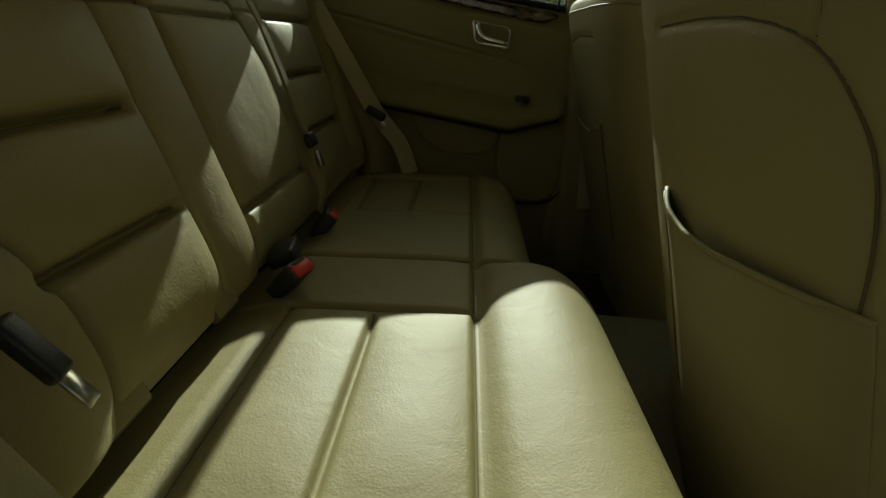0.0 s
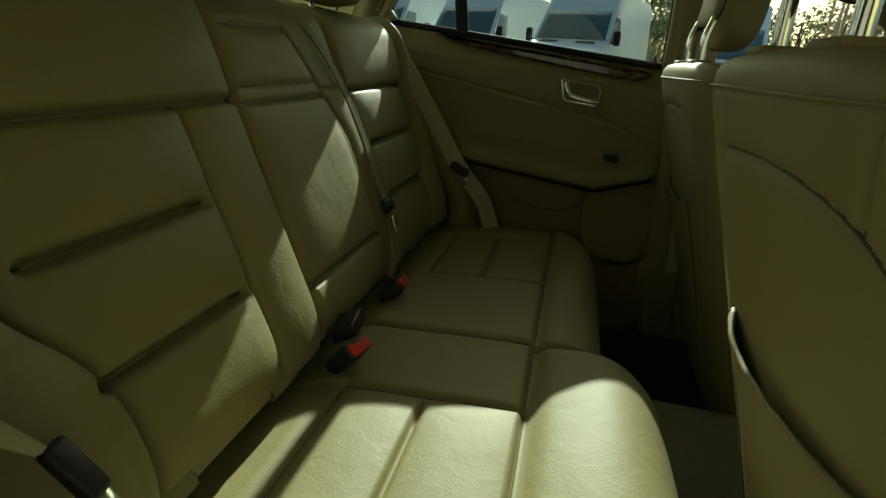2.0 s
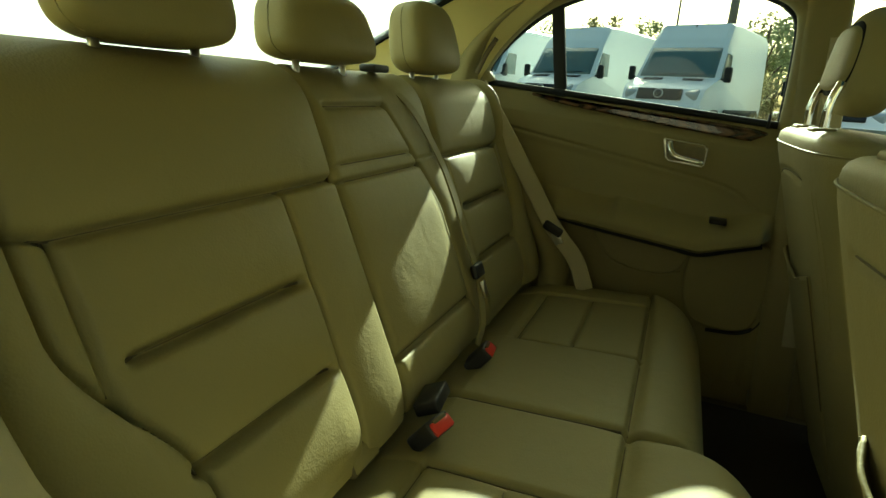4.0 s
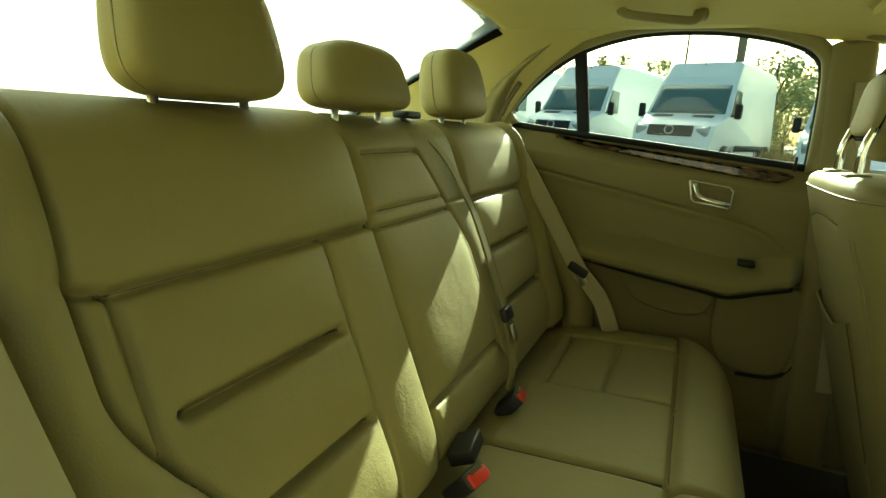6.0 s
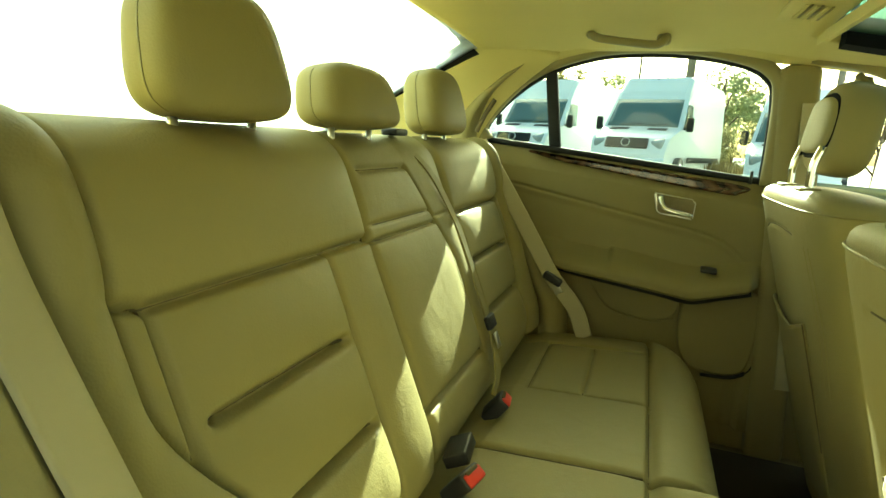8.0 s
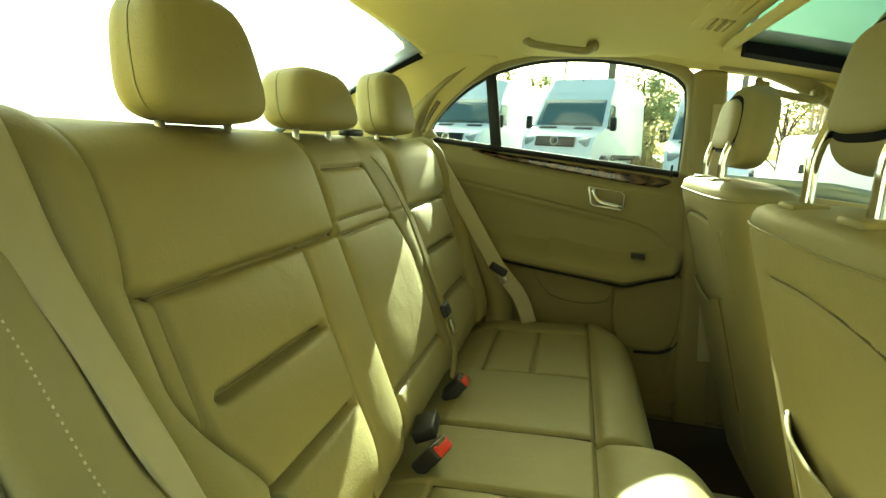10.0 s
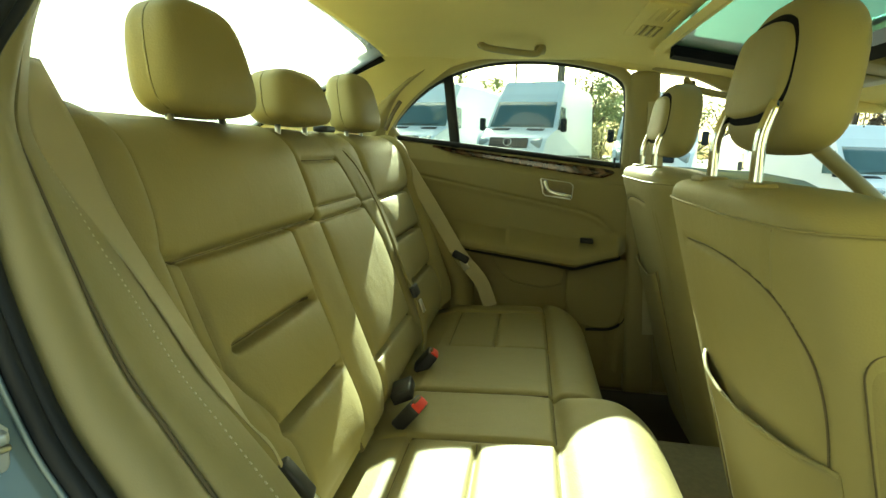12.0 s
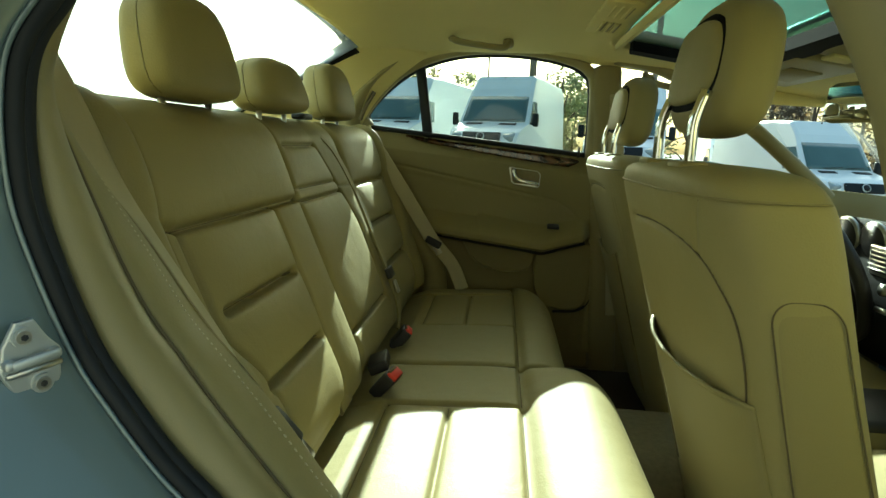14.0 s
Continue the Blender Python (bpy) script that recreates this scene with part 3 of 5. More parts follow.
def arm_top(x):
    return 0.779 - 0.016 * (x + 0.12) / 0.15 if x < 0.03 else 0.775 - 0.028 * clamp01((x - 0.03) / 0.17) + 0.023 * clamp01((x - 0.24) / 0.10)


def arm_low(x):
    return 0.739 - 0.039 * clamp01((x + 0.10) / 0.33) + 0.040 * clamp01((x - 0.228) / 0.13)


def crease_z(x):
    if x < 0.22:
        return 0.934 - 0.082 * (x + 0.24) / 0.46
    k = clamp01((x - 0.22) / 0.125)
    return 0.852 - 0.028 * k - 0.046 * k ** 3


def door_f(u, v):
    x = u
    zs = sill_z(x)
    z = 0.36 + (zs - 0.36) * v
    d = 0.020 * clamp01((zs - z) / 0.05)
    zc = crease_z(x) if x < 0.345 else -1
    if zc > 0:
        d += groove(z - zc, 0.0035, 0.005)
        if z < zc:
            d -= 0.004 * clamp01((zc - z) / 0.02)
    # armrest roll, open hollow below it
    if -0.16 < x < 0.375:
        ends = clamp01((x + 0.16) / 0.05) * clamp01((0.375 - x) / 0.03)
        t, l = arm_top(x), arm_low(x)
        if l - 0.012 <= z <= t + 0.02:
            k = clamp01((t + 0.02 - z) / (t + 0.02 - l))
            d += 0.070 * math.sin(min(1.0, k * 1.15) * math.pi / 2) ** 1.2 * ends
        if z < l - 0.004:
            d -= 0.022 * clamp01((l - z) / 0.02)
    return Vector((x, DY - d, z))


sheet("upper_panel", door_f, span(-0.45, 0.43, 150), span(0, 1, 240), (0, 0.04, 0), leather_dull, door, "soft beige vinyl door panel with armrest roll")
# window frame: rubber edged, inside the beige surround
WIN = [(-0.315, 1.045), (-0.326, 1.085), (-0.255, 1.165), (-0.168, 1.222), (-0.06, 1.256), (0.045, 1.266), (0.16, 1.262), (0.27, 1.242), (0.325, 1.212), (0.341, 1.17), (0.345, 1.08), (0.345, 0.985)]
frame_pts = [(a, DY + 0.006, b) for a, b in WIN]
tube("window_frame", frame_pts, 0.006, rubber, door, "black rubber window channel", n=70)
tube("window_frame", [(a + 0.004, DY + 0.004, b) for a, b in ((0.30, 1.235), (0.332, 1.205), (0.345, 1.16), (0.349, 1.08), (0.349, 0.98))], 0.011, rubber, door, "black rubber window channel", n=24)
# surround thickened towards its rear end to keep sun off the backrest
tube("window_frame", [(a * 1.045 - 0.004, DY - 0.012, 1.10 + (b - 1.10) * 1.10) for a, b in WIN], lambda t: 0.016 + 0.012 * max(0.0, 1 - t / 0.22), plastic, door, "beige window surround", n=70, sides=14)
tube("sill_seal", [(-0.33, DY - 0.004, 1.045), (0.0, DY - 0.004, 1.015), (0.35, DY - 0.004, 0.982)], 0.008, rubber, door, "black rubber sill strip", n=30)
div_bm = rounded((0.030, 0.018, 0.235), 0.004, 2, pose(-0.155, DY + 0.008, 1.125, 0, -8, 0))
part("window_divider", div_bm, rubber, door, "black divider between two panes")
plate("pane", [(a, b) for a, b in WIN], 0.004, lambda a, b, c: (a, DY + 0.012 + c, b), door_glass, door, "clear door glass").visible_shadow = False
# walnut strip, tapering at both ends
strip = outline_of([(-0.205, 1.022), (-0.10, 1.012), (0.05, 0.997), (0.20, 0.983), (0.318, 0.968), (0.300, 0.950), (0.27, 0.948), (0.12, 0.966), (-0.02, 0.985), (-0.14, 1.003)], 70)
plate("wood_trim", strip, 0.014, dw(0.018), wood, door, "dark polished walnut strip", bevel=0.005)

# black tube stands for the shade in the joint under the armrest
tube("armrest_shade", [(x, DY - 0.066 + 0.04 * clamp01((-0.05 - x) / 0.08), arm_low(x) - 0.010) for x in (-0.125, -0.06, 0.02, 0.10, 0.17, 0.228, 0.29, 0.352)], 0.0095, rubber, door, "black tube standing for the shaded joint under the armrest", n=50)
part("window_switch", rounded((0.036, 0.022, 0.010), 0.003, 2, pose(0.258, DY - 0.058, 0.768, 18, 2, 0)), black_plastic, door, "black window switch")
# speaker and pocket panels below
pocket = outline_of([(0.225, 0.690), (0.30, 0.700), (0.375, 0.715), (0.388, 0.66), (0.386, 0.58), (0.375, 0.525), (0.345, 0.502), (0.29, 0.500), (0.24, 0.515), (0.215, 0.57), (0.212, 0.64)], 60)
plate("pocket_panel", pocket, 0.020, dw(0.004), leather_dull, door, "beige lower door panel with speaker", bevel=0.006)
tube("panel_edge", [(0.383, DY - 0.012, 0.93), (0.388, DY - 0.014, 0.80), (0.402, DY - 0.016, 0.65), (0.392, DY - 0.016, 0.54), (0.355, DY - 0.016, 0.498), (0.28, DY - 0.016, 0.490)], 0.0045, rubber, door, "black gap round the door panel", n=50)
part("speaker_grille", cylinder(0.045, 0.002, pose(0.292, DY - 0.0240, 0.605, 90, 0, 0), 40), leather_dull, door, "round beige speaker grille", smooth=False)
pocket2 = outline_of([(-0.02, 0.712), (0.10, 0.694), (0.200, 0.680), (0.196, 0.63), (0.14, 0.612), (0.07, 0.620), (0.028, 0.640), (0.0, 0.675)], 50)
plate("map_pocket", pocket2, 0.010, dw(0.006), pocket_cloth, door, "recessed beige door pocket", bevel=0.004)
tube("pocket_edge", [(-0.022, DY - 0.018, 0.715), (-0.002, DY - 0.020, 0.676), (0.027, DY - 0.020, 0.638), (0.07, DY - 0.020, 0.618), (0.145, DY - 0.020, 0.610), (0.20, DY - 0.020, 0.626)], 0.003, leather_dull, door, n=30)
# inner handle
bz = [(0.118, 0.940), (0.202, 0.931), (0.212, 0.922), (0.210, 0.886), (0.204, 0.881), (0.134, 0.889), (0.125, 0.896), (0.116, 0.934)]
plate("handle_bezel", bz, 0.008, dw(0.030), satin, door, "satin metal handle surround", bevel=0.002)
bz2 = [(0.1205, 0.9375), (0.2015, 0.929), (0.209, 0.920), (0.2075, 0.8865), (0.1350, 0.8915), (0.1275, 0.898)]
# no hollow here: the recess's shade is in this plate's darker colour
plate("handle_recess_shade", bz2, 0.005, dw(0.0345), carpet_beige, door, "flat darker beige plate standing for the shaded recess")
tube("door_handle", [(0.130, DY - 0.044, 0.932), (0.137, DY - 0.052, 0.912), (0.152, DY - 0.056, 0.901), (0.206, DY - 0.055, 0.892)], lambda t: 0.0085 - 0.002 * t, chrome, door, "curved chrome lever", n=16)
tube("lock_pin", [(0.322, DY - 0.012, 0.975), (0.322, DY - 0.012, 1.006)], 0.0035, black_plastic, door)

# B-pillar, front door edge and sill on the far side
bp = thing("centre_pillar", "beige trimmed centre pillar with belt guide", "pillar trim", kind="structure")
part("cover", rounded((0.085, 0.06, 0.95), 0.018, 3, pose(0.415, 0.705, 0.77, 0, -4, 0)), plastic, bp)
ribbon("belt", [(0.415, 0.665, 1.16), (0.43, 0.662, 0.9), (0.46, 0.66, 0.5)], ((1, 0, 0), (1, 0, 0)), 0.045, belt_mat, bp)
front_door = thing("front_door", "closed front door with beige trim", "car door")
sheet("panel", lambda u, v: Vector((u, 0.735 - 0.02 * bulge(v, 3), 0.36 + (0.60 - 0.08 * (u - 0.45)) * v)), span(0.46, 1.25, 12), span(0, 1, 14), (0, 0.04, 0), leather_dull, front_door)
tube("window_frame", [(0.40, 0.675, 1.262), (0.52, 0.66, 1.235), (0.66, 0.65, 1.165), (0.79, 0.645, 1.075), (0.90, 0.645, 0.988), (1.02, 0.65, 0.89)], 0.020, plastic, front_door, "beige windscreen pillar and door frame", n=30)

# floor
fl = grid_sheet("floor", lambda u, v: Vector((u, v, 0.30 + 0.165 * math.exp(-(v / 0.19) ** 6))), span(-0.2, 1.2, 36), span(-0.72, 0.72, 49), -0.03, carpet_beige, None)
tagged(fl, "beige carpeted cabin floor with centre tunnel", "floor", kind="structure")


def floor_mat(y):
    m = thing("floor_mat", "dark brown carpet mat on the cabin floor", "floor mat", "floor mats")
    part("pad", rounded((0.40, 0.40, 0.014), 0.006, 2, pose(0.43, y, 0.312)), carpet, m)


floor_mat(0.46)
floor_mat(-0.46)
part("side_wall", rounded((1.6, 0.05, 0.34), 0.02, 2, pose(0.5, 0.745, 0.34)), plastic, thing("sill_cover", "beige plastic door sill cover", "sill cover", kind="structure"))


# ---- front seats ----
def seg_dist(p, poly):
    best = 9.0
    for a, b in zip(poly, poly[1:]):
        ax, ay = a
        bx, by = b
        dx, dy = bx - ax, by - ay
        t = clamp01(((p[0] - ax) * dx + (p[1] - ay) * dy) / (dx * dx + dy * dy))
        best = min(best, math.hypot(p[0] - ax - t * dx, p[1] - ay - t * dy))
    return best


def curve2(pts, n=24):
    return [(q.x, q.y) for q in smooth_path([(a, b, 0) for a, b in pts], n)]


def front_seat(name, yc, x0, out, lift, label, wid=0.192):
    """A front seat seen from behind: out is the side (-1 or 1) on which its outer flank lies."""
    seat = thing(name, label, "car seat", "front seats")
    z_top = 0.985
    border = curve2([(out * a, b) for a, b in ((-0.085, 0.914), (0.02, 0.918), (0.105, 0.912), (0.150, 0.897), (0.172, 0.870), (0.181, 0.84), (0.180, 0.79), (0.170, 0.72), (0.158, 0.62), (0.15, 0.45))], 40)
    vert = [(out * 0.160, 0.962), (out * 0.152, 0.935), (out * 0.146, 0.904)]

    def half_w(z):
        w = wid + 0.02 * math.exp(-((z - 0.93) / 0.12) ** 2) * 0.4
        if z > 0.90:
            k = clamp01((z - 0.90) / (z_top - 0.90))
            w *= (1 - 0.03 * k * k)
        return w

    def centre_x(z):
        return x0 + 0.072 + 0.30 * (0.97 - z)

    def ring(th, z, shrink=1.0, dz=0.0):
        w, dp = half_w(z) * shrink, 0.075 * shrink + 0.01 * (0.97 - z)
        c, s = math.cos(th), math.sin(th)
        e = 2 / 3.6
        yy = w * math.copysign(abs(s) ** e, s)
        xx = dp * math.copysign(abs(c) ** e, c)
        d = 0.0
        if c < 0.2:
            yl = yy
            d += groove(seg_dist((yl, z), border), 0.004, 0.005)
            d += groove(seg_dist((yl, z), vert), 0.003, 0.005)
            d -= 0.003 * math.exp(-((yl) / 0.10) ** 2 - ((z - 0.80) / 0.12) ** 2)
        k = 1 + d / 0.085
        return Vector((centre_x(z) + xx * k, yc + yy * (1 + 0.3 * d), z + dz))

    nth = 180
    zs = span(0.36, 0.948, 130)
    caps = [(0.958, 0.992), (0.966, 0.975), (0.974, 0.945), (0.980, 0.90), (0.985, 0.82), (0.989, 0.66), (0.991, 0.4), (0.992, 0.1)]
    verts, faces = [], []
    rows = [(z, 1.0) for z in zs] + caps
    for z, sh in rows:
        for i in range(nth):
            verts.append(ring(2 * math.pi * i / nth, z, sh))
    for j in range(len(rows) - 1):
        for i in range(nth):
            a, b = j * nth + i, j * nth + (i + 1) % nth
            faces.append((a, b, b + nth, a + nth))
    faces.append(tuple(range(nth - 1, -1, -1)))
    faces.append(tuple((len(rows) - 1) * nth + i for i in range(nth)))
    mesh_object("backrest", verts, faces, leather, seat, "beige leather backrest with a vinyl rear shell")

    # piping round the shoulder
    shoulder = [ring(2 * math.pi * i / 60, 0.962, 0.998) for i in range(13, 51)]
    tube("piping", shoulder[::2], 0.0015, leather_dull, seat, "fine shoulder seam", n=50, sides=6)

    def shell(y, z, proud=0.0):
        s = max(-0.999, min(0.999, y / half_w(z)))
        c = (1 - abs(s) ** 3.6) ** (1 / 3.6)
        d = -0.005 - 0.003 * math.exp(-(y / 0.10) ** 2 - ((z - 0.80) / 0.12) ** 2)
        return Vector((centre_x(z) - (0.075 + 0.01 * (0.97 - z)) * c * (1 + d / 0.085) - proud, yc + y * (1 + 0.3 * d) + out * 0.0016 * abs(s) ** 8, z))

    seam_shade_cord(seat, [shell(a, b, 0.0010) for a, b in border], 0.0011)
    seam_shade_cord(seat, [shell(a, b, -0.0004) for a, b in curve2(vert, 8)], 0.0008)

    # map pocket with a gaping lip
    lip_in, lip_out = -out * 0.088, out * 0.183

    def pocket_f(u, v):
        y = lip_in + (lip_out - lip_in) * u
        zl = 0.764 - 0.022 * clamp01(u / 0.22) + 0.014 * clamp01((u - 0.45) / 0.4)
        z = 0.42 + (zl - 0.42) * v
        gap = 0.003 + 0.010 * v ** 6 * (1 - u) + 0.004 * v ** 8 * u + 0.003 * bulge(v, 2)
        gap *= bulge(u, 10) * 0.9 + 0.1
        w = half_w(z)
        s = max(-1, min(1, y / w))
        e = 3.6
        c = (1 - abs(s) ** e) ** (1 / e)
        dp = 0.075 + 0.01 * (0.97 - z)
        return Vector((centre_x(z) - dp * c - gap, yc + y + out * 0.004 * abs(s) ** 6, z))
    us = span(0, 1, 40)
    sheet("map_pocket", pocket_f, us if out < 0 else us[::-1], span(0, 1, 50), (0.003, 0, 0), pocket_cloth, seat, "beige vinyl map pocket with a gaping top edge")
    lip = [pocket_f(u, 1.0) + Vector((0.001, 0, 0.0)) for u in span(0, 1, 9)]
    tube("pocket_edge", lip, 0.0026, leather, seat, "rolled pocket edge", n=40, sides=8)
    seam_shade_cord(seat, [pocket_f(0.0, v) + Vector((-0.002, 0, 0)) for v in span(0.35, 1, 8)], 0.0011)
    for k in (0.0, 0.016):
        tube("side_piping", [shell(-out * (0.146 + k + 0.010 * math.sin(math.pi * j / 8)), 0.905 - 0.24 * j / 8, 0.0030) for j in range(9)], 0.0020, leather, seat, "fine raised edge beside the pocket", n=30, sides=6)

    # outer flank panel
    def flank(u, v):
        k = clamp01((v - 0.935) / 0.065)
        half = 0.032 + 0.011 * (1 - v)
        x = 2 * (u - 0.5) * (half - 0.023 * (1 - math.sqrt(1 - k * k)))
        z = 0.48 + 0.392 * v
        w = half_w(z)
        return Vector((centre_x(z) + 0.004 + x, yc + out * (w + 0.004 * bulge(u, 5) * bulge(v, 20) - 0.003), z))
    us = span(0, 1, 16)
    sheet("airbag_panel", flank, us if out < 0 else us[::-1], span(0, 0.93, 24) + span(0.937, 1, 14), (0, -out * 0.02, 0), leather_dull, seat, "inset beige side panel")
    edge_v = span(0.02, 0.93, 14) + span(0.945, 0.998, 10)
    rim = [flank(0, v) for v in edge_v] + [flank(u, 1) for u in span(0.2, 0.8, 4)] + [flank(1, v) for v in edge_v[::-1]]
    seam_shade_cord(seat, [p + Vector((0, out * 0.0024, 0)) for p in rim], 0.0009)

    # headrest with a folding rear insert
    hx, hz = x0 + 0.055, 1.022 + lift
    HM = pose(hx + 0.030, yc + 0.010, hz + 0.080, 0, 7, 0)
    hs, hp, ht = (0.080, 0.208, 0.160), 3.2, 0.26
    head = pillow("headrest", hs, HM, leather, seat, "beige leather headrest shell", power=hp, taper=ht)

    def rear_face(qy, qz, proud):
        qx = -(max(0.0, 1 - abs(qy) ** hp - abs(qz) ** hp)) ** (1 / hp)
        w = 1 - ht * (qz + 1) / 2
        return HM @ Vector((qx * hs[0] / 2 - proud, qy * w * hs[1] / 2, qz * hs[2] / 2))

    def insert_f(grow_y, grow_z, height):
        def f(u, v):
            qy = (0.80 + grow_y) * u * math.sqrt(1 - 0.30 * abs(v) ** 3)
            qz = 0.02 + (0.60 + grow_z) * v * math.sqrt(1 - 0.36 * abs(u) ** 3)
            return rear_face(qy, qz, height * (0.15 + 0.85 * (bulge((u + 1) / 2, 14) * bulge((v + 1) / 2, 14)) ** 0.5))
        return f
    grid = span(-1, -0.9, 6) + span(-0.88, 0.88, 22) + span(0.9, 1, 6)
    # black sheet lies proud of the shell and stands for the gap's shade
    sheet("gap", insert_f(0.018, 0.095, 0.0014), grid, grid, (0.006, 0, 0), matte_black, head, "black sheet standing for the shaded gap round the insert")
    sheet("insert", insert_f(0.0, 0.0, 0.0075), grid, grid, (0.008, 0, 0), leather, head, "padded rear insert")
    for s in (-1, 1):
        y = yc + s * 0.066
        tube("post", [(x0 + 0.032, y, 0.980), (x0 + 0.032, y, 1.010), (x0 + 0.032, y, 1.034 + lift), (x0 + 0.035, y, 1.050 + lift), (x0 + 0.042, y, 1.072 + lift)], 0.0064, chrome, head, "chrome headrest post", n=12)
        part("guide", rounded((0.032, 0.045, 0.008), 0.003, 2, pose(x0 + 0.030, y, 0.990)), leather_dull, seat, "post guide")
    # cushion and base
    pillow("cushion", (0.50, 0.50, 0.17), pose(x0 + 0.46, yc, 0.44, 0, -6, 0), leather, seat, "beige leather seat cushion", power=4)
    part("base", rounded((0.42, 0.40, 0.12), 0.02, 2, pose(x0 + 0.44, yc, 0.36)), black_plastic, seat, "dark seat rails")
    return seat


front_seat("front_seat", -0.292, 0.270, -1, 0.0, "beige leather passenger seat with raised headrest and map pocket", 0.198)
front_seat("front_seat", 0.375, 0.316, 1, -0.01, "beige leather driver seat with map pocket, sunlit top", 0.225)

# ---- near door opening ----
body = thing("car_body", "grey-green painted body at the open rear door", "car body", kind="structure")
C0 = [(0.0, 1.232), (-0.070, 1.165), (-0.118, 1.105), (-0.145, 1.072), (-0.163, 1.051), (-0.172, 1.028), (-0.176, 0.990), (-0.171, 0.947), (-0.150, 0.886), (-0.132, 0.853), (-0.096, 0.803), (-0.05, 0.755), (0.0, 0.69), (0.05, 0.60), (0.075, 0.48), (0.08, 0.33)]
S1 = [(-0.060, 1.225), (-0.130, 1.150), (-0.180, 1.08), (-0.194, 1.041), (-0.196, 1.016), (-0.186, 0.989), (-0.166, 0.939), (-0.155, 0.913), (-0.139, 0.882), (-0.123, 0.860), (-0.095, 0.820), (-0.063, 0.779), (-0.025, 0.73), (0.02, 0.64), (0.04, 0.36)]
S2 = [(-0.130, 1.235), (-0.210, 1.165), (-0.252, 1.10), (-0.266, 1.049), (-0.266, 1.013), (-0.245, 0.980), (-0.225, 0.959), (-0.197, 0.923), (-0.173, 0.888), (-0.149, 0.852), (-0.115, 0.813), (-0.084, 0.777), (-0.046, 0.725), (-0.015, 0.68), (0.01, 0.62), (0.02, 0.50)]
NP = 80
c0 = smooth_path([(a, -0.72, b) for a, b in C0], NP)
s1 = smooth_path([(a, -0.68, b) for a, b in S1], NP)
s2 = smooth_path([(a, -0.60, b) for a, b in S2], NP)


def loft(name, rows, mat, parent, back, label=""):
    n = len(rows[0])
    return sheet(name, lambda u, v: rows[int(v)][int(u)], list(range(n)), list(range(len(rows))), back, mat, parent, label)


def blend_rows(a, b, k, lift):
    out = []
    for j in range(k):
        t = j / (k - 1)
        out.append([p.lerp(q, t) + Vector(lift) * bulge(t, 2.2) for p, q in zip(a, b)])
    return out


loft("pillar_cover", blend_rows([p + Vector((0.001, 0.002, 0)) for p in c0], s1, 12, (0.007, -0.004, 0.004)), plastic, body, (-0.03, 0.01, 0), "smooth beige plastic pillar cover")
loft("side_bolster", blend_rows([p + Vector((0.0, 0.002, 0)) for p in s1], s2, 14, (0.011, -0.009, 0.005)), leather, body, (-0.05, 0.03, 0), "stitched beige leather side bolster")
loft("side_bolster", blend_rows([p + Vector((-0.012 - 0.03 * clamp01((0.80 - p.z) / 0.15), 0.004, 0)) for p in s2], [Vector((p.x - 0.062 - 0.07 * clamp01((0.90 - p.z) / 0.2), -0.548, p.z - 0.01)) for p in s2], 10, (0.010, -0.004, 0.006)), leather, body, (-0.05, 0.02, 0), "beige leather wing of the rear seat")
tube("door_seal", [p + Vector((0.001, -0.0055, 0)) for p in c0[::4]], 0.0055, rubber, body, "black rubber door seal", n=90)
tube("door_seal", [p + Vector((0.0015, -0.0125, -0.001)) for p in c0[::4]], 0.0048, rubber, body, "black rubber door seal", n=90)
jamb = [[p + Vector((0.000 - (0.055 + 0.03 * clamp01((0.86 - p.z) / 0.2)) * t, -0.013 - 0.135 * t, -0.001 - 0.006 * t)) for p in c0] for t in span(0, 1, 12)]
tube("jamb_bead", [p + Vector((-0.001, -0.0185, -0.001)) for p in c0[::4]], 0.0016, paint, body, "rolled edge of the painted jamb", n=90, sides=6)
loft("painted_jamb", jamb, paint, body, (-0.03, 0.02, 0), "grey-green painted door jamb")
loft("quarter_panel", [jamb[-1], [p + Vector((-0.03, -0.012, 0)) for p in jamb[-1]], [Vector((-0.55, p.y - 0.02, p.z + 0.02)) for p in jamb[-1]], [Vector((-1.0, p.y + 0.05, p.z)) for p in jamb[-1]]], paint, body, (0, 0.01, 0), "grey-green rear quarter of the car")
seam_shade_cord(body, [p + Vector((0.0015, -0.0010, 0.0)) for p in s1[24::4]], 0.0015)
# stitches along the bolster
mid = [p.lerp(q, 0.60) + Vector((0.0116, -0.0102, 0.0054)) for p, q in zip(s1, s2)]
sm = smooth_path([tuple(p) for p in mid[::2]], 260)
st_v, st_f = [], []
for i in range(70, 240, 2):
    a, b = sm[i], sm[i + 1]
    for p in (a, a.lerp(b, 0.75)):
        for dx, dy in ((-1, -1), (1, -1), (1, 1), (-1, 1)):
            st_v.append(p + Vector((dx * 0.0006, dy * 0.0006, 0)))
    k = len(st_v) - 8
    st_f += [(k, k + 1, k + 5, k + 4), (k + 1, k + 2, k + 6, k + 5), (k + 2, k + 3, k + 7, k + 6), (k + 3, k, k + 4, k + 7)]
def side_strip(side, lower, name, parent, mat, label):
    """Trim that closes the gap between an opening's upper edge and the headliner."""
    path = smooth_path(lower, 60)
    rows = []
    for k in span(0, 1, 6):
        rows.append([p.lerp(Vector((p.x, side * 0.655, roof_z(p.x, 0.655) + 0.006)), k) + Vector((0, -side * 0.010 * bulge(k, 2), 0)) for p in path])
    loft(name, rows, mat, parent, (0, side * 0.02, 0.01), label)


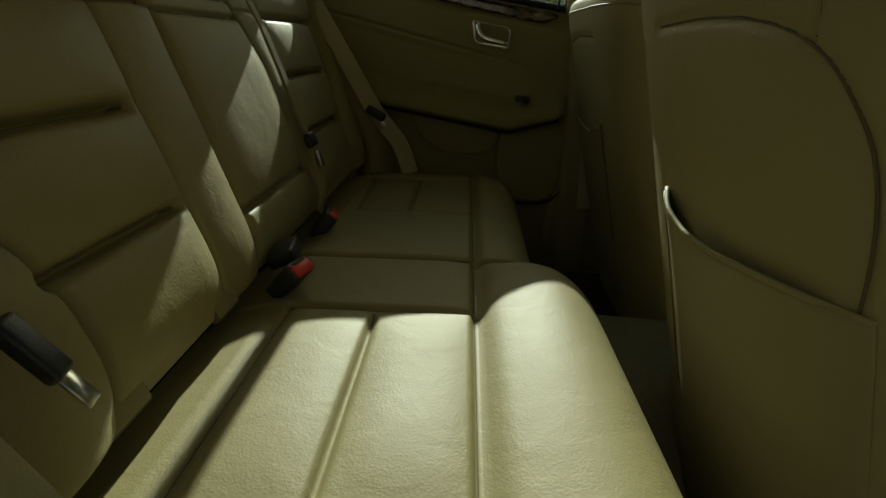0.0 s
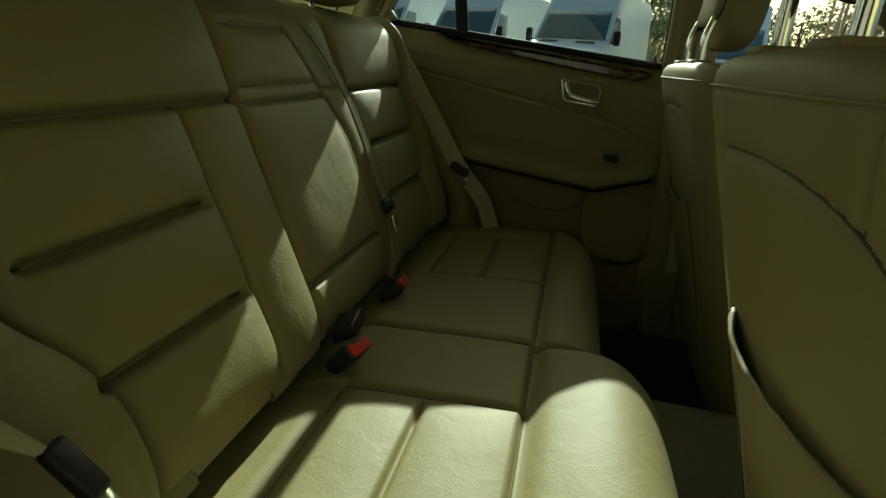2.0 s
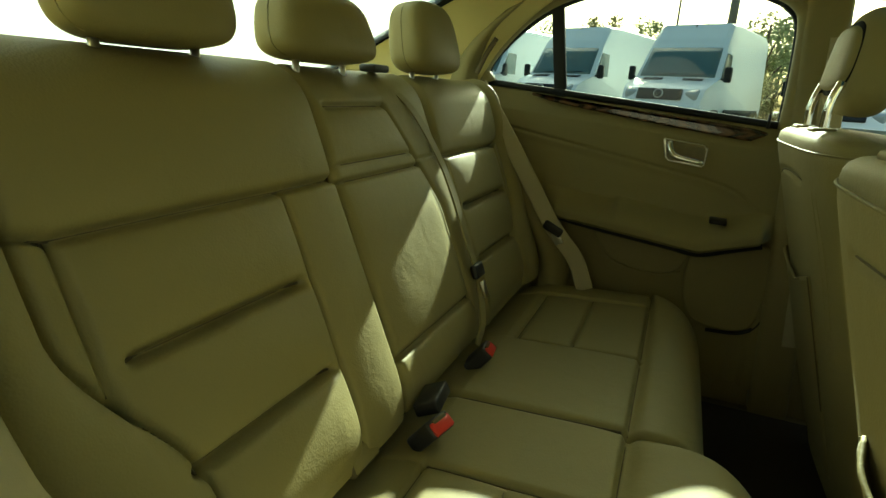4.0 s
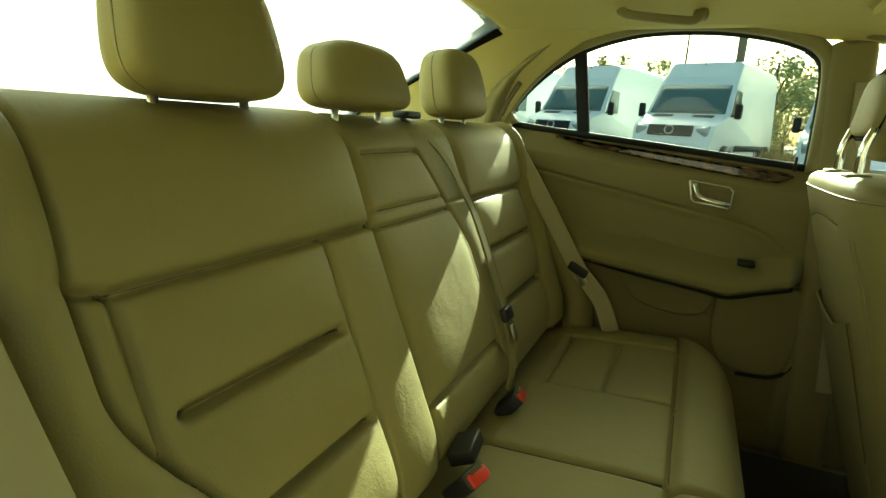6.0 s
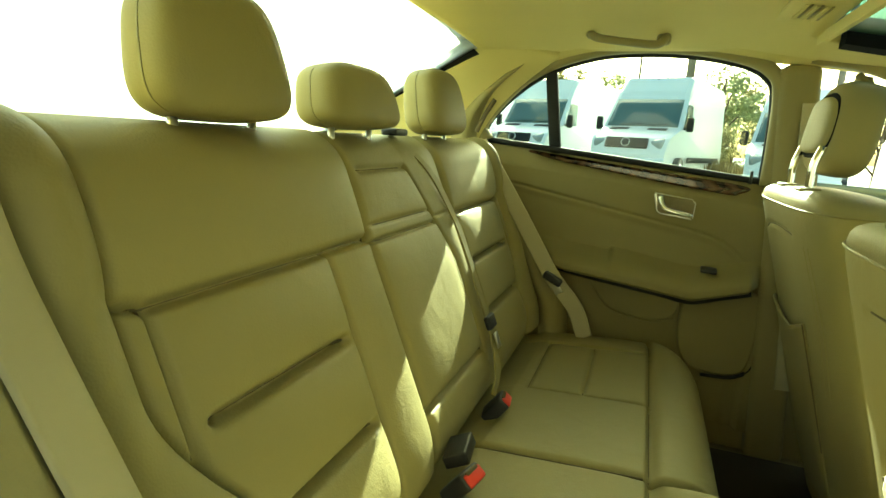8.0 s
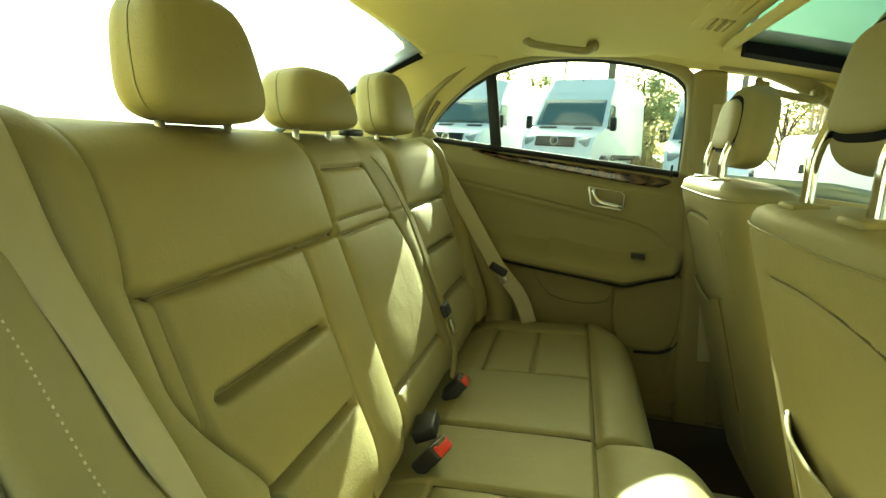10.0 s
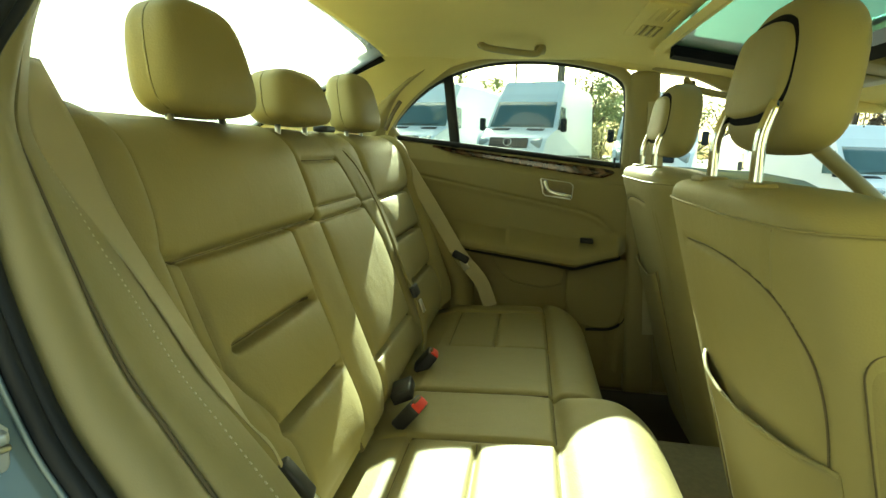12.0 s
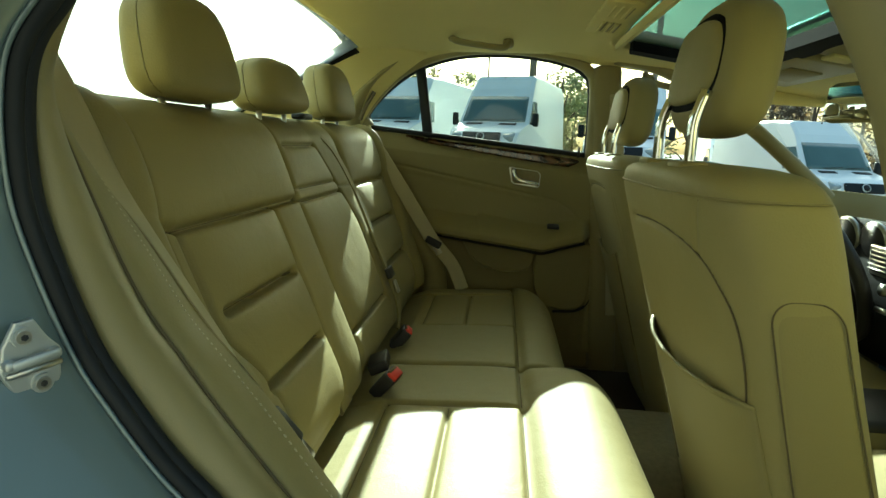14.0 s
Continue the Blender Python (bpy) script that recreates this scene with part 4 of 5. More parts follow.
side_strip(1, [(-0.340, 0.700, 1.085), (-0.262, 0.700, 1.172), (-0.172, 0.700, 1.232), (-0.06, 0.700, 1.266), (0.045, 0.700, 1.276), (0.16, 0.700, 1.272), (0.28, 0.700, 1.252), (0.40, 0.690, 1.238), (0.55, 0.680, 1.215), (0.66, 0.668, 1.180), (0.76, 0.662, 1.150), (0.88, 0.658, 1.142), (1.02, 0.655, 1.140)], "roof_trim", body, headliner_mat, "beige trim above the far door")
side_strip(-1, [(-0.176, -0.722, 1.02), (-0.165, -0.722, 1.048), (-0.120, -0.720, 1.102), (-0.070, -0.715, 1.165), (0.0, -0.702, 1.232), (0.06, -0.695, 1.248), (0.13, -0.692, 1.230), (0.195, -0.695, 1.178), (0.25, -0.700, 1.10), (0.32, -0.700, 1.03), (0.45, -0.700, 1.0), (0.70, -0.69, 0.98)], "roof_trim", body, headliner_mat, "beige trim above the near door")
tagged(mesh_object("stitching", st_v, st_f, thread, body, smooth=False), "row of cream stitches")
# roof rail and front edge of the opening
tube("roof_rail", [(0.005, -0.700, 1.238), (0.06, -0.690, 1.246), (0.14, -0.688, 1.228), (0.21, -0.690, 1.178), (0.265, -0.695, 1.110)], 0.024, plastic, body, "beige roof rail trim", n=40, sides=14)
tube("roof_rail", [(-0.01, -0.745, 1.245), (0.06, -0.738, 1.262), (0.14, -0.735, 1.245), (0.215, -0.737, 1.19), (0.275, -0.742, 1.115)], 0.026, paint, body, "painted roof rail", n=40, sides=14)
tube("centre_pillar", [(0.265, -0.695, 1.110), (0.305, -0.70, 1.03), (0.345, -0.705, 0.90), (0.40, -0.71, 0.70), (0.42, -0.71, 0.34)], 0.024, plastic, body, "beige trimmed centre pillar", n=30, sides=14)
tube("centre_pillar", [(0.275, -0.742, 1.115), (0.320, -0.745, 1.03), (0.375, -0.75, 0.90), (0.43, -0.755, 0.70), (0.45, -0.755, 0.30)], 0.028, paint, body, "painted centre pillar", n=30, sides=14)
part("floor_sill", rounded((1.2, 0.10, 0.16), 0.03, 3, pose(0.2, -0.74, 0.30)), paint, body, "painted door sill")

# broad painted pillar behind the front door
def pillar_f(u, v):
    c = Vector((0.275, -0.742, 1.125)).lerp(Vector((0.318, -0.75, 1.04)), v * 2.2) if v < 0.4545 else Vector((0.318, -0.75, 1.04)).lerp(Vector((0.43, -0.755, 0.30)), (v - 0.4545) / 0.5455)
    return c + Vector((0.15 * u, -0.012 * bulge(u, 2), 0))


sheet("pillar_skin", pillar_f, span(0, 1, 10), span(0, 1, 24), (0, 0.03, 0), paint, body, "painted centre pillar")
# dark tubes stand for the shade in the trim slots and pillar gap
for pts in ([(-0.478, 0.572, 1.215), (-0.42, 0.575, 1.235), (-0.365, 0.578, 1.255)], [(-0.45, 0.578, 1.205), (-0.40, 0.582, 1.224), (-0.346, 0.588, 1.245)]):
    tube("slot", pts, 0.0018, seam_shade_mat, body, "thin dark tube standing for a slot in the pillar trim", n=12, sides=6)
tube("pillar_gap_shade", [(-0.296, 0.648, 1.145), (-0.318, 0.640, 1.105), (-0.335, 0.632, 1.062)], 0.006, seam_shade_mat, body, "dark tube standing for the shaded gap beside the pillar", n=12, sides=8)

# lock striker on the jamb
striker = thing("lock_striker", "galvanised door lock striker with two screws", "door striker")
SM = Matrix(((0.40, 0, 0.926, -0.1555), (0.917, 0, -0.377, -0.7590), (0, 1, 0, 0.882), (0, 0, 0, 1))) @ pose(0, 0, 0, 0, 0, 3) @ Matrix.Scale(0.74, 4)
STRIKER = [(-0.006, 0.030), (0.006, 0.030), (0.013, 0.014), (0.020, 0.004), (0.018, -0.018), (0.012, -0.030), (-0.002, -0.032), (-0.014, -0.020), (-0.020, -0.004), (-0.016, 0.014)]
plate("plate", STRIKER, 0.004, lambda a, b, c: tuple(SM @ Vector((a, b, c))), zinc, striker, bevel=0.0015)
for sx, sz in ((-0.003, 0.019), (0.004, -0.019)):
    part("screw", cylinder(0.0072, 0.003, SM @ pose(sx, sz, 0.0050), 28), zinc, striker, "round screw head", smooth=False)
    part("screw_ring", cylinder(0.0050, 0.0012, SM @ pose(sx, sz, 0.0068), 24), satin, striker, smooth=False)
    part("screw_socket", cylinder(0.0024, 0.001, SM @ pose(sx, sz, 0.0077), 6), black_plastic, striker, smooth=False)
part("loop", rounded((0.031, 0.0075, 0.0050), 0.0022, 3, SM @ pose(0.001, 0.002, 0.0105, 0, -4, 4)), zinc, striker, "flat steel catch bar")
for k in (-1, 1):
    part("loop_leg", rounded((0.0070, 0.0070, 0.010), 0.002, 2, SM @ pose(k * 0.0145, 0.002, 0.006)), zinc, striker)
part("lower_bar", rounded((0.036, 0.0045, 0.0030), 0.001, 1, SM @ pose(0.001, -0.007, 0.0055)), satin, striker)

# ---- seat belts and buckles ----
near_belt = thing("seat_belt", "beige seat belt strap hanging beside the open door", "seat belt", "seat belts")
strap_edge = smooth_path([(-0.262, -0.606, 1.070), (-0.262, -0.606, 1.013), (-0.240, -0.606, 0.980), (-0.192, -0.604, 0.923), (-0.144, -0.602, 0.852), (-0.122, -0.588, 0.812), (-0.116, -0.556, 0.770), (-0.124, -0.522, 0.730)], 70)
strap_back = smooth_path([(-0.298, -0.555, 1.075), (-0.270, -0.555, 1.022), (-0.243, -0.555, 0.962), (-0.215, -0.555, 0.915), (-0.158, -0.555, 0.828), (-0.138, -0.550, 0.788), (-0.130, -0.532, 0.762), (-0.128, -0.508, 0.724)], 70)
loft("strap", [[p.lerp(q, k) for p, q in zip(strap_edge, strap_back)] for k in span(0, 1, 8)], belt_mat, near_belt, (-0.0014, 0.0008, -0.0008))
TM = pose(-0.117, -0.505, 0.708, 0, 52, 12)
part("tongue", rounded((0.046, 0.020, 0.011), 0.004, 3, TM), black_plastic, near_belt, "black belt tongue")
part("blade", rounded((0.024, 0.014, 0.003), 0.001, 1, TM @ pose(0.034, 0, 0)), satin, near_belt, "metal blade")
tube("guide", [(-0.262, -0.610, 1.010), (-0.252, -0.630, 1.022), (-0.244, -0.645, 1.020)], 0.003, leather_dull, near_belt, "belt guide", n=12, sides=8)

mid_belt = thing("seat_belt", "beige centre belt lying on the backrest with a black slider", "seat belt", "seat belts")
ribbon("strap", [tuple(back_point(y, z, d)) for y, z, d in ((0.112, 1.042, 0.004), (0.154, 0.985, 0.007), (0.203, 0.899, 0.009), (0.214, 0.828, 0.010), (0.207, 0.755, 0.012), (0.196, 0.690, 0.016), (0.150, 0.625, 0.024), (0.120, 0.59, 0.024))],
       ((0.1, 1, 0), (0.1, 1, 0)), 0.018, leather_dull, mid_belt)
part("slider", rounded((0.012, 0.040, 0.026), 0.004, 2, pose(*back_point(0.199, 0.700, 0.018), 0, -22, 0)), black_plastic, mid_belt, "black belt slider")
part("blade", rounded((0.004, 0.018, 0.03), 0.001, 1, pose(*back_point(0.190, 0.668, 0.024), 0, -22, 0)), satin, mid_belt, "metal blade")
part("outlet", rounded((0.03, 0.05, 0.012), 0.004, 2, pose(-0.322, 0.110, 1.046)), black_plastic, mid_belt, "black belt outlet")

far_belt = thing("seat_belt", "beige seat belt strap along the door side", "seat belt", "seat belts")
ribbon("strap", [(-0.312, 0.590, 1.035), (-0.252, 0.588, 0.950), (-0.192, 0.588, 0.860), (-0.146, 0.588, 0.788), (-0.096, 0.588, 0.712), (-0.037, 0.590, 0.644), (-0.005, 0.594, 0.57)],
       ((0.9, 0.15, 0.4), (0.9, 0.15, 0.4)), 0.040, belt_mat, far_belt)
part("slider", rounded((0.050, 0.014, 0.022), 0.005, 2, pose(-0.096, 0.582, 0.712, 0, 24, -8)), black_plastic, far_belt, "black belt tongue")
part("blade", rounded((0.020, 0.004, 0.030), 0.001, 1, pose(-0.084, 0.582, 0.690, 0, -30, -8)), satin, far_belt, "metal blade")


def buckle(x, y, z, turn, w=0.048):
    b = thing("belt_buckle", "black seat belt buckle with a red release button", "belt buckle", "belt buckles")
    m = pose(x, y, z, 0, 38, turn)
    part("housing", rounded((0.024, w, 0.052), 0.005, 3, m), black_plastic, b)
    part("button", rounded((0.018, w * 0.86, 0.010), 0.003, 2, m @ pose(0.002, 0, 0.024)), red_plastic, b, "red release button")
    part("slot", rounded((0.006, w * 0.6, 0.004), 0.001, 1, m @ pose(-0.006, 0, 0.0275)), seam_shade_mat, b)
    return b


buckle(-0.088, -0.132, 0.590, -12, 0.044)
buckle(-0.106, 0.112, 0.582, 8, 0.040)
stub = thing("belt_receiver", "black plastic belt receiver tucked behind the cushion", "belt buckle")
part("housing", rounded((0.036, 0.060, 0.020), 0.003, 2, pose(-0.112, -0.075, 0.602, 0, -24, 8)), black_plastic, stub)


def anchor_cover(y):
    c = thing("anchor_cover", "small beige flap over a child seat anchor", "anchor cover", "anchor covers")
    m = pose(-0.141, y, 0.594, 0, -22, 0)
    part("surround", rounded((0.010, 0.058, 0.032), 0.003, 2, m), seam_shade_mat, c, "dark slot round the flap")
    part("flap", rounded((0.010, 0.052, 0.026), 0.003, 2, m @ pose(0.002, 0, 0)), leather_dull, c)


anchor_cover(-0.405)
anchor_cover(-0.215)

# side wing of the seat at the far door
loft("side_bolster", blend_rows([Vector((p.x - 0.100, 0.622, p.z - 0.01)) for p in s2], [Vector((p.x - 0.095, 0.700, p.z + 0.02)) for p in s2], 14, (0.022, 0.0, 0.012)), leather, bench, (-0.04, 0, -0.02), "beige leather wing beside the far door")

# ---- front of the cabin ----
dash = thing("dashboard", "black dashboard with silver framed air vents", "dashboard")
sheet("top", lambda u, v: Vector((0.955 + 0.42 * v, u, 0.835 + 0.03 * math.exp(-((u - 0.40) / 0.16) ** 2) * math.exp(-(v / 0.5) ** 2) - 0.03 * v)), span(-0.72, 0.72, 60), span(0, 1, 14), (0, 0, -0.05), dash_mat, dash)
sheet("fascia", lambda u, v: Vector((0.955 - 0.05 * bulge(v, 2) + 0.06 * v, u, 0.835 - 0.31 * v)), span(-0.72, 0.72, 40), span(0, 1, 20), (0.05, 0, 0), dash_mat, dash)
for yv in (0.10, 0.235, -0.10):
    part("vent_frame", rounded((0.018, 0.115, 0.068), 0.006, 2, pose(0.935, yv, 0.785, 0, -6, 0)), satin, dash, "silver vent frame")
    part("vent_hole", rounded((0.012, 0.098, 0.052), 0.004, 2, pose(0.930, yv, 0.785, 0, -6, 0)), black_plastic, dash)
    for k in range(5):
        part("vent_slat", rounded((0.010, 0.094, 0.003), 0.001, 1, pose(0.925, yv, 0.765 + 0.010 * k, 0, 20, 0)), satin, dash)
for k in range(3):
    part("knob", cylinder(0.013, 0.020, pose(0.908, 0.08 + 0.055 * k, 0.735, 0, 90, 0), 20), satin, dash, "round silver knob")
    part("button_row", rounded((0.010, 0.045, 0.010), 0.002, 1, pose(0.908, 0.08 + 0.055 * k, 0.690)), satin, dash)
console = thing("centre_console", "black and beige console between the front seats", "console")
part("body", rounded((0.62, 0.20, 0.24), 0.03, 3, pose(0.86, 0.045, 0.41)), leather_dull, console)
part("top", rounded((0.42, 0.17, 0.03), 0.012, 2, pose(0.90, 0.045, 0.53)), black_plastic, console)
wheel = thing("steering_wheel", "black leather steering wheel with silver spoke", "steering wheel")
WM = pose(0.885, 0.42, 0.735, 0, 66, 0)
ring_pts = [tuple(WM @ Vector((0.185 * math.cos(a), 0.185 * math.sin(a), 0))) for a in span(0, 2 * math.pi, 40)]
tube("rim", ring_pts, 0.015, black_plastic, wheel, n=90, sides=12)
part("hub", rounded((0.10, 0.13, 0.05), 0.02, 3, WM), black_plastic, wheel)
for a in (0, 180, 90):
    q = WM @ pose(0.11 * math.cos(radians(a)), 0.11 * math.sin(radians(a)), 0, 0, 0, a)
    part("spoke", rounded((0.13, 0.03, 0.014), 0.005, 2, q), satin, wheel)
cluster = thing("instrument_cluster", "round dials under a black hood", "instruments")
for yk in (0.30, 0.40, 0.50):
    part("dial", cylinder(0.045, 0.01, pose(0.940, yk, 0.822, 0, 80, 0), 32), satin, cluster)
    part("dial_face", cylinder(0.039, 0.012, pose(0.937, yk, 0.822, 0, 80, 0), 32), black_plastic, cluster)

mirror = thing("rear_view_mirror", "interior mirror in a beige housing", "mirror")
part("housing", rounded((0.03, 0.125, 0.074), 0.016, 3, pose(0.725, 0.072, 1.104, 0, 6, 24)), plastic, mirror)
part("glass", rounded((0.004, 0.108, 0.060), 0.0015, 1, pose(0.7105, 0.0655, 1.1025, 0, 6, 24)), mirror_mat, mirror, "mirror glass")
tube("stem", [(0.735, 0.03, 1.10), (0.75, 0.03, 1.14), (0.76, 0.03, 1.20)], 0.008, plastic, mirror, n=10)
overhead = thing("overhead_console", "beige overhead console with reading lamps", "overhead console")
sheet("cover", lambda u, v: Vector((0.665 + 0.13 * v, u, roof_z(0.665 + 0.13 * v, u) - 0.005 - 0.030 * bulge(v, 3) * bulge((u + 0.06) / 0.30, 4))), span(-0.06, 0.24, 30), span(0, 1, 16), (0, 0, 0.004), plastic, overhead)
part("lamp_lens", rounded((0.05, 0.045, 0.008), 0.003, 2, pose(0.73, 0.17, roof_z(0.73, 0.17) - 0.036, 0, 9, 0)), headliner_mat, overhead)
part("lamp_lens", rounded((0.05, 0.045, 0.008), 0.003, 2, pose(0.73, 0.02, roof_z(0.73, 0.02) - 0.036, 0, 9, 0)), headliner_mat, overhead)
part("button", cylinder(0.008, 0.006, pose(0.72, 0.095, roof_z(0.72, 0.1) - 0.038), 16), black_plastic, overhead)


def sun_visor(y):
    v = thing("sun_visor", "folded beige sun visor under the headliner", "sun visor", "sun visors")
    x = 0.76
    part("pad", rounded((0.15, 0.34, 0.016), 0.007, 3, pose(x, y, roof_z(x, y) - 0.016, 0, 9, 0)), plastic, v)
    part("mirror_cover", rounded((0.07, 0.15, 0.004), 0.0015, 1, pose(x, y, roof_z(x, y) - 0.026, 0, 9, 0)), leather_dull, v)


sun_visor(0.42)
sun_visor(-0.30)
part("header", rounded((0.05, 1.24, 0.05), 0.015, 2, pose(1.035, 0, 1.185)), headliner_mat, body, "beige trim above the windscreen")
windscreen = sheet("windscreen", lambda u, v: Vector((1.05 + 0.36 * v - 0.12 * (u / 0.65) ** 2, u, 1.175 - 0.30 * v)), span(-0.66, 0.66, 20), span(0, 1, 10), (0.004, 0, 0.003), window_glass, None)
tagged(windscreen, "clear curved windscreen", "window", kind="structure")
windscreen.visible_shadow = False
near_front = thing("front_door", "front door with beige trim on the near side", "car door")
sheet("panel", lambda u, v: Vector((u, -0.735 + 0.02 * bulge(v, 3), 0.36 + (0.60 - 0.08 * (u - 0.45)) * v)), span(0.47, 1.25, 12), span(0, 1, 14), (0, -0.04, 0), leather_dull, near_front)
tube("window_frame", [(0.40, -0.70, 1.20), (0.62, -0.66, 1.17), (0.79, -0.645, 1.075), (0.90, -0.645, 0.988), (1.02, -0.65, 0.89)], 0.022, plastic, near_front, n=30)


# ---- outer skin of the car ----
def skin(name, f, us, vs, back, label, mat=None):
    return sheet(name, f, us, vs, back, mat or paint, body, label)


# rear edge runs past the headliner, out of view, to block sun
grid_sheet("roof_skin", lambda u, v: Vector((v, u, roof_z(v, u) + 0.045 - 0.03 * clamp01((abs(u) - 0.5) / 0.17) ** 2)), ys, [x for x in xs if x >= -0.380], 0.004, paint, body,
                       "painted car roof", skip=lambda y, x: in_sunroof(x, y))


def deck(u, v):
    """Boot lid behind the rear window, then the tail."""
    if v < 0.6:
        k = v / 0.6
        return Vector((-0.86 - 0.62 * k + 0.10 * (u / 0.6) ** 2 * (1 - k), u * (1 + 0.08 * k), 1.012 - 0.05 * k * k - 0.03 * (u / 0.7) ** 2))
    k = (v - 0.6) / 0.4
    return Vector((-1.48 - 0.10 * math.sin(k * math.pi * 0.8), u * 1.08, 0.962 - 0.03 * (u / 0.7) ** 2 - 0.62 * k))


def outer_pillar(side):
    def f(u, v):
        a = Vector((-0.335, side * 0.565, roof_z(-0.335, 0.505) + 0.046)).lerp(Vector((-0.84, side * 0.68, 1.015)), v)
        b = Vector((-0.150, side * 0.700, 1.285)).lerp(Vector((-0.50, side * 0.80, 0.985)), v)
        p = a.lerp(b, u)
        p.y += side * 0.02 * bulge(u, 2)
        return p
    us = span(0, 1, 10)
    skin("rear_pillar", f, us if side > 0 else us[::-1], span(0, 1, 12), (0, -side * 0.008, -0.004), "painted rear pillar")


outer_pillar(1)
outer_pillar(-1)
skin("boot_lid", deck, span(-0.70, 0.70, 21), span(0, 1, 25), (0.01, 0, -0.02), "painted boot lid and tail")


def flank_skin(side, x0, x1):
    def f(u, v):
        z = 0.26 + 0.73 * v
        y = 0.80 + 0.085 * math.sin(min(1.0, v * 1.15) * math.pi * 0.62) - 0.03 * clamp01((v - 0.85) / 0.15)
        y -= 0.10 * clamp01((-1.0 - u) / 0.6) ** 2 + 0.10 * clamp01((u - 1.7) / 0.7) ** 2
        return Vector((u, side * y, z - (0.05 * clamp01((u - 0.3) / 1.8) + 0.15 * clamp01((u - 0.85) / 0.35)) * v))
    us = span(x0, x1, 30)
    skin("flank", f, us if side < 0 else us[::-1], span(0, 1, 16), (0, -side * 0.02, 0), "painted side of the car")


flank_skin(1, -1.58, 2.40)
flank_skin(-1, 0.47, 2.40)


def hood(u, v):
    if v < 0.75:
        k = v / 0.75
        return Vector((1.42 + 0.95 * k - 0.10 * (u / 0.7) ** 2, u, 0.75 - 0.05 * k * k - 0.03 * (u / 0.7) ** 2))
    k = (v - 0.75) / 0.25
    return Vector((2.37 + 0.08 * math.sin(k * math.pi * 0.7) - 0.10 * (u / 0.7) ** 2, u, 0.70 - 0.03 * (u / 0.7) ** 2 - 0.42 * k))


skin("bonnet", hood, span(-0.76, 0.76, 21), span(0, 1, 25), (0, 0, -0.02), "painted bonnet and nose")
skin("underbody", lambda u, v: Vector((u, v, 0.245)), span(-1.5, 2.3, 12), span(-0.78, 0.78, 8), (0, 0, -0.01), "dark underbody", matte_black)
for wx in (-0.62, 1.86):
    for s in (-1, 1):
        wheel_part = part("wheel", cylinder(0.315, 0.20, pose(wx, s * 0.755, 0.315, 90, 0, 0), 40), rubber, body, "black tyre")
        part("rim", cylinder(0.215, 0.012, pose(wx, s * 0.857, 0.315, 90, 0, 0), 32), satin, wheel_part, "silver rim")


# ---- outside ----
def ground_z(x, y):
    """Yard height, shaped to fit the camera's view: up towards the row of vans, down beyond the front of the car."""
    k = clamp01((x - 2.0) / 9.0) * clamp01((y - 3.0) / 6.0)
    return -1.00 * k + 0.22 * (1 - k) * clamp01((y - 3.0) / 6.0)


gx = [-400, -150, -60, -30, -15, -8, -4, -2, 0, 1, 2, 3, 4, 5, 6, 7, 8, 9, 10, 11, 12, 13, 16, 22, 35, 60, 150, 400]
gy = [-400, -150, -60, -20, -6, 0, 3, 4, 5, 6, 7, 8, 9, 10, 12, 14, 16, 20, 26, 35, 60, 150, 400]
ground = grid_sheet("ground", lambda u, v: Vector((u, v, ground_z(u, v))), gx, gy, -0.3, asphalt, None)
tagged(ground, "pale worn asphalt and grit of a car yard", "ground", kind="structure")


# unseen wall, added to bounce sunlight into the near side of the cabin
bounce_wall = mesh_object("bounce_wall", [(x, y, z) for z in (-0.2, 4.2) for x, y in ((-14, -5.6), (14, -5.6), (14, -5.85), (-14, -5.85))], [(3, 2, 1, 0), (4, 5, 6, 7), (0, 1, 5, 4), (1, 2, 6, 5), (2, 3, 7, 6), (3, 0, 4, 7)], plaster, None, smooth=False)
tagged(bounce_wall, "unseen plain wall added to bounce sunlight onto the near side", "wall", kind="structure")


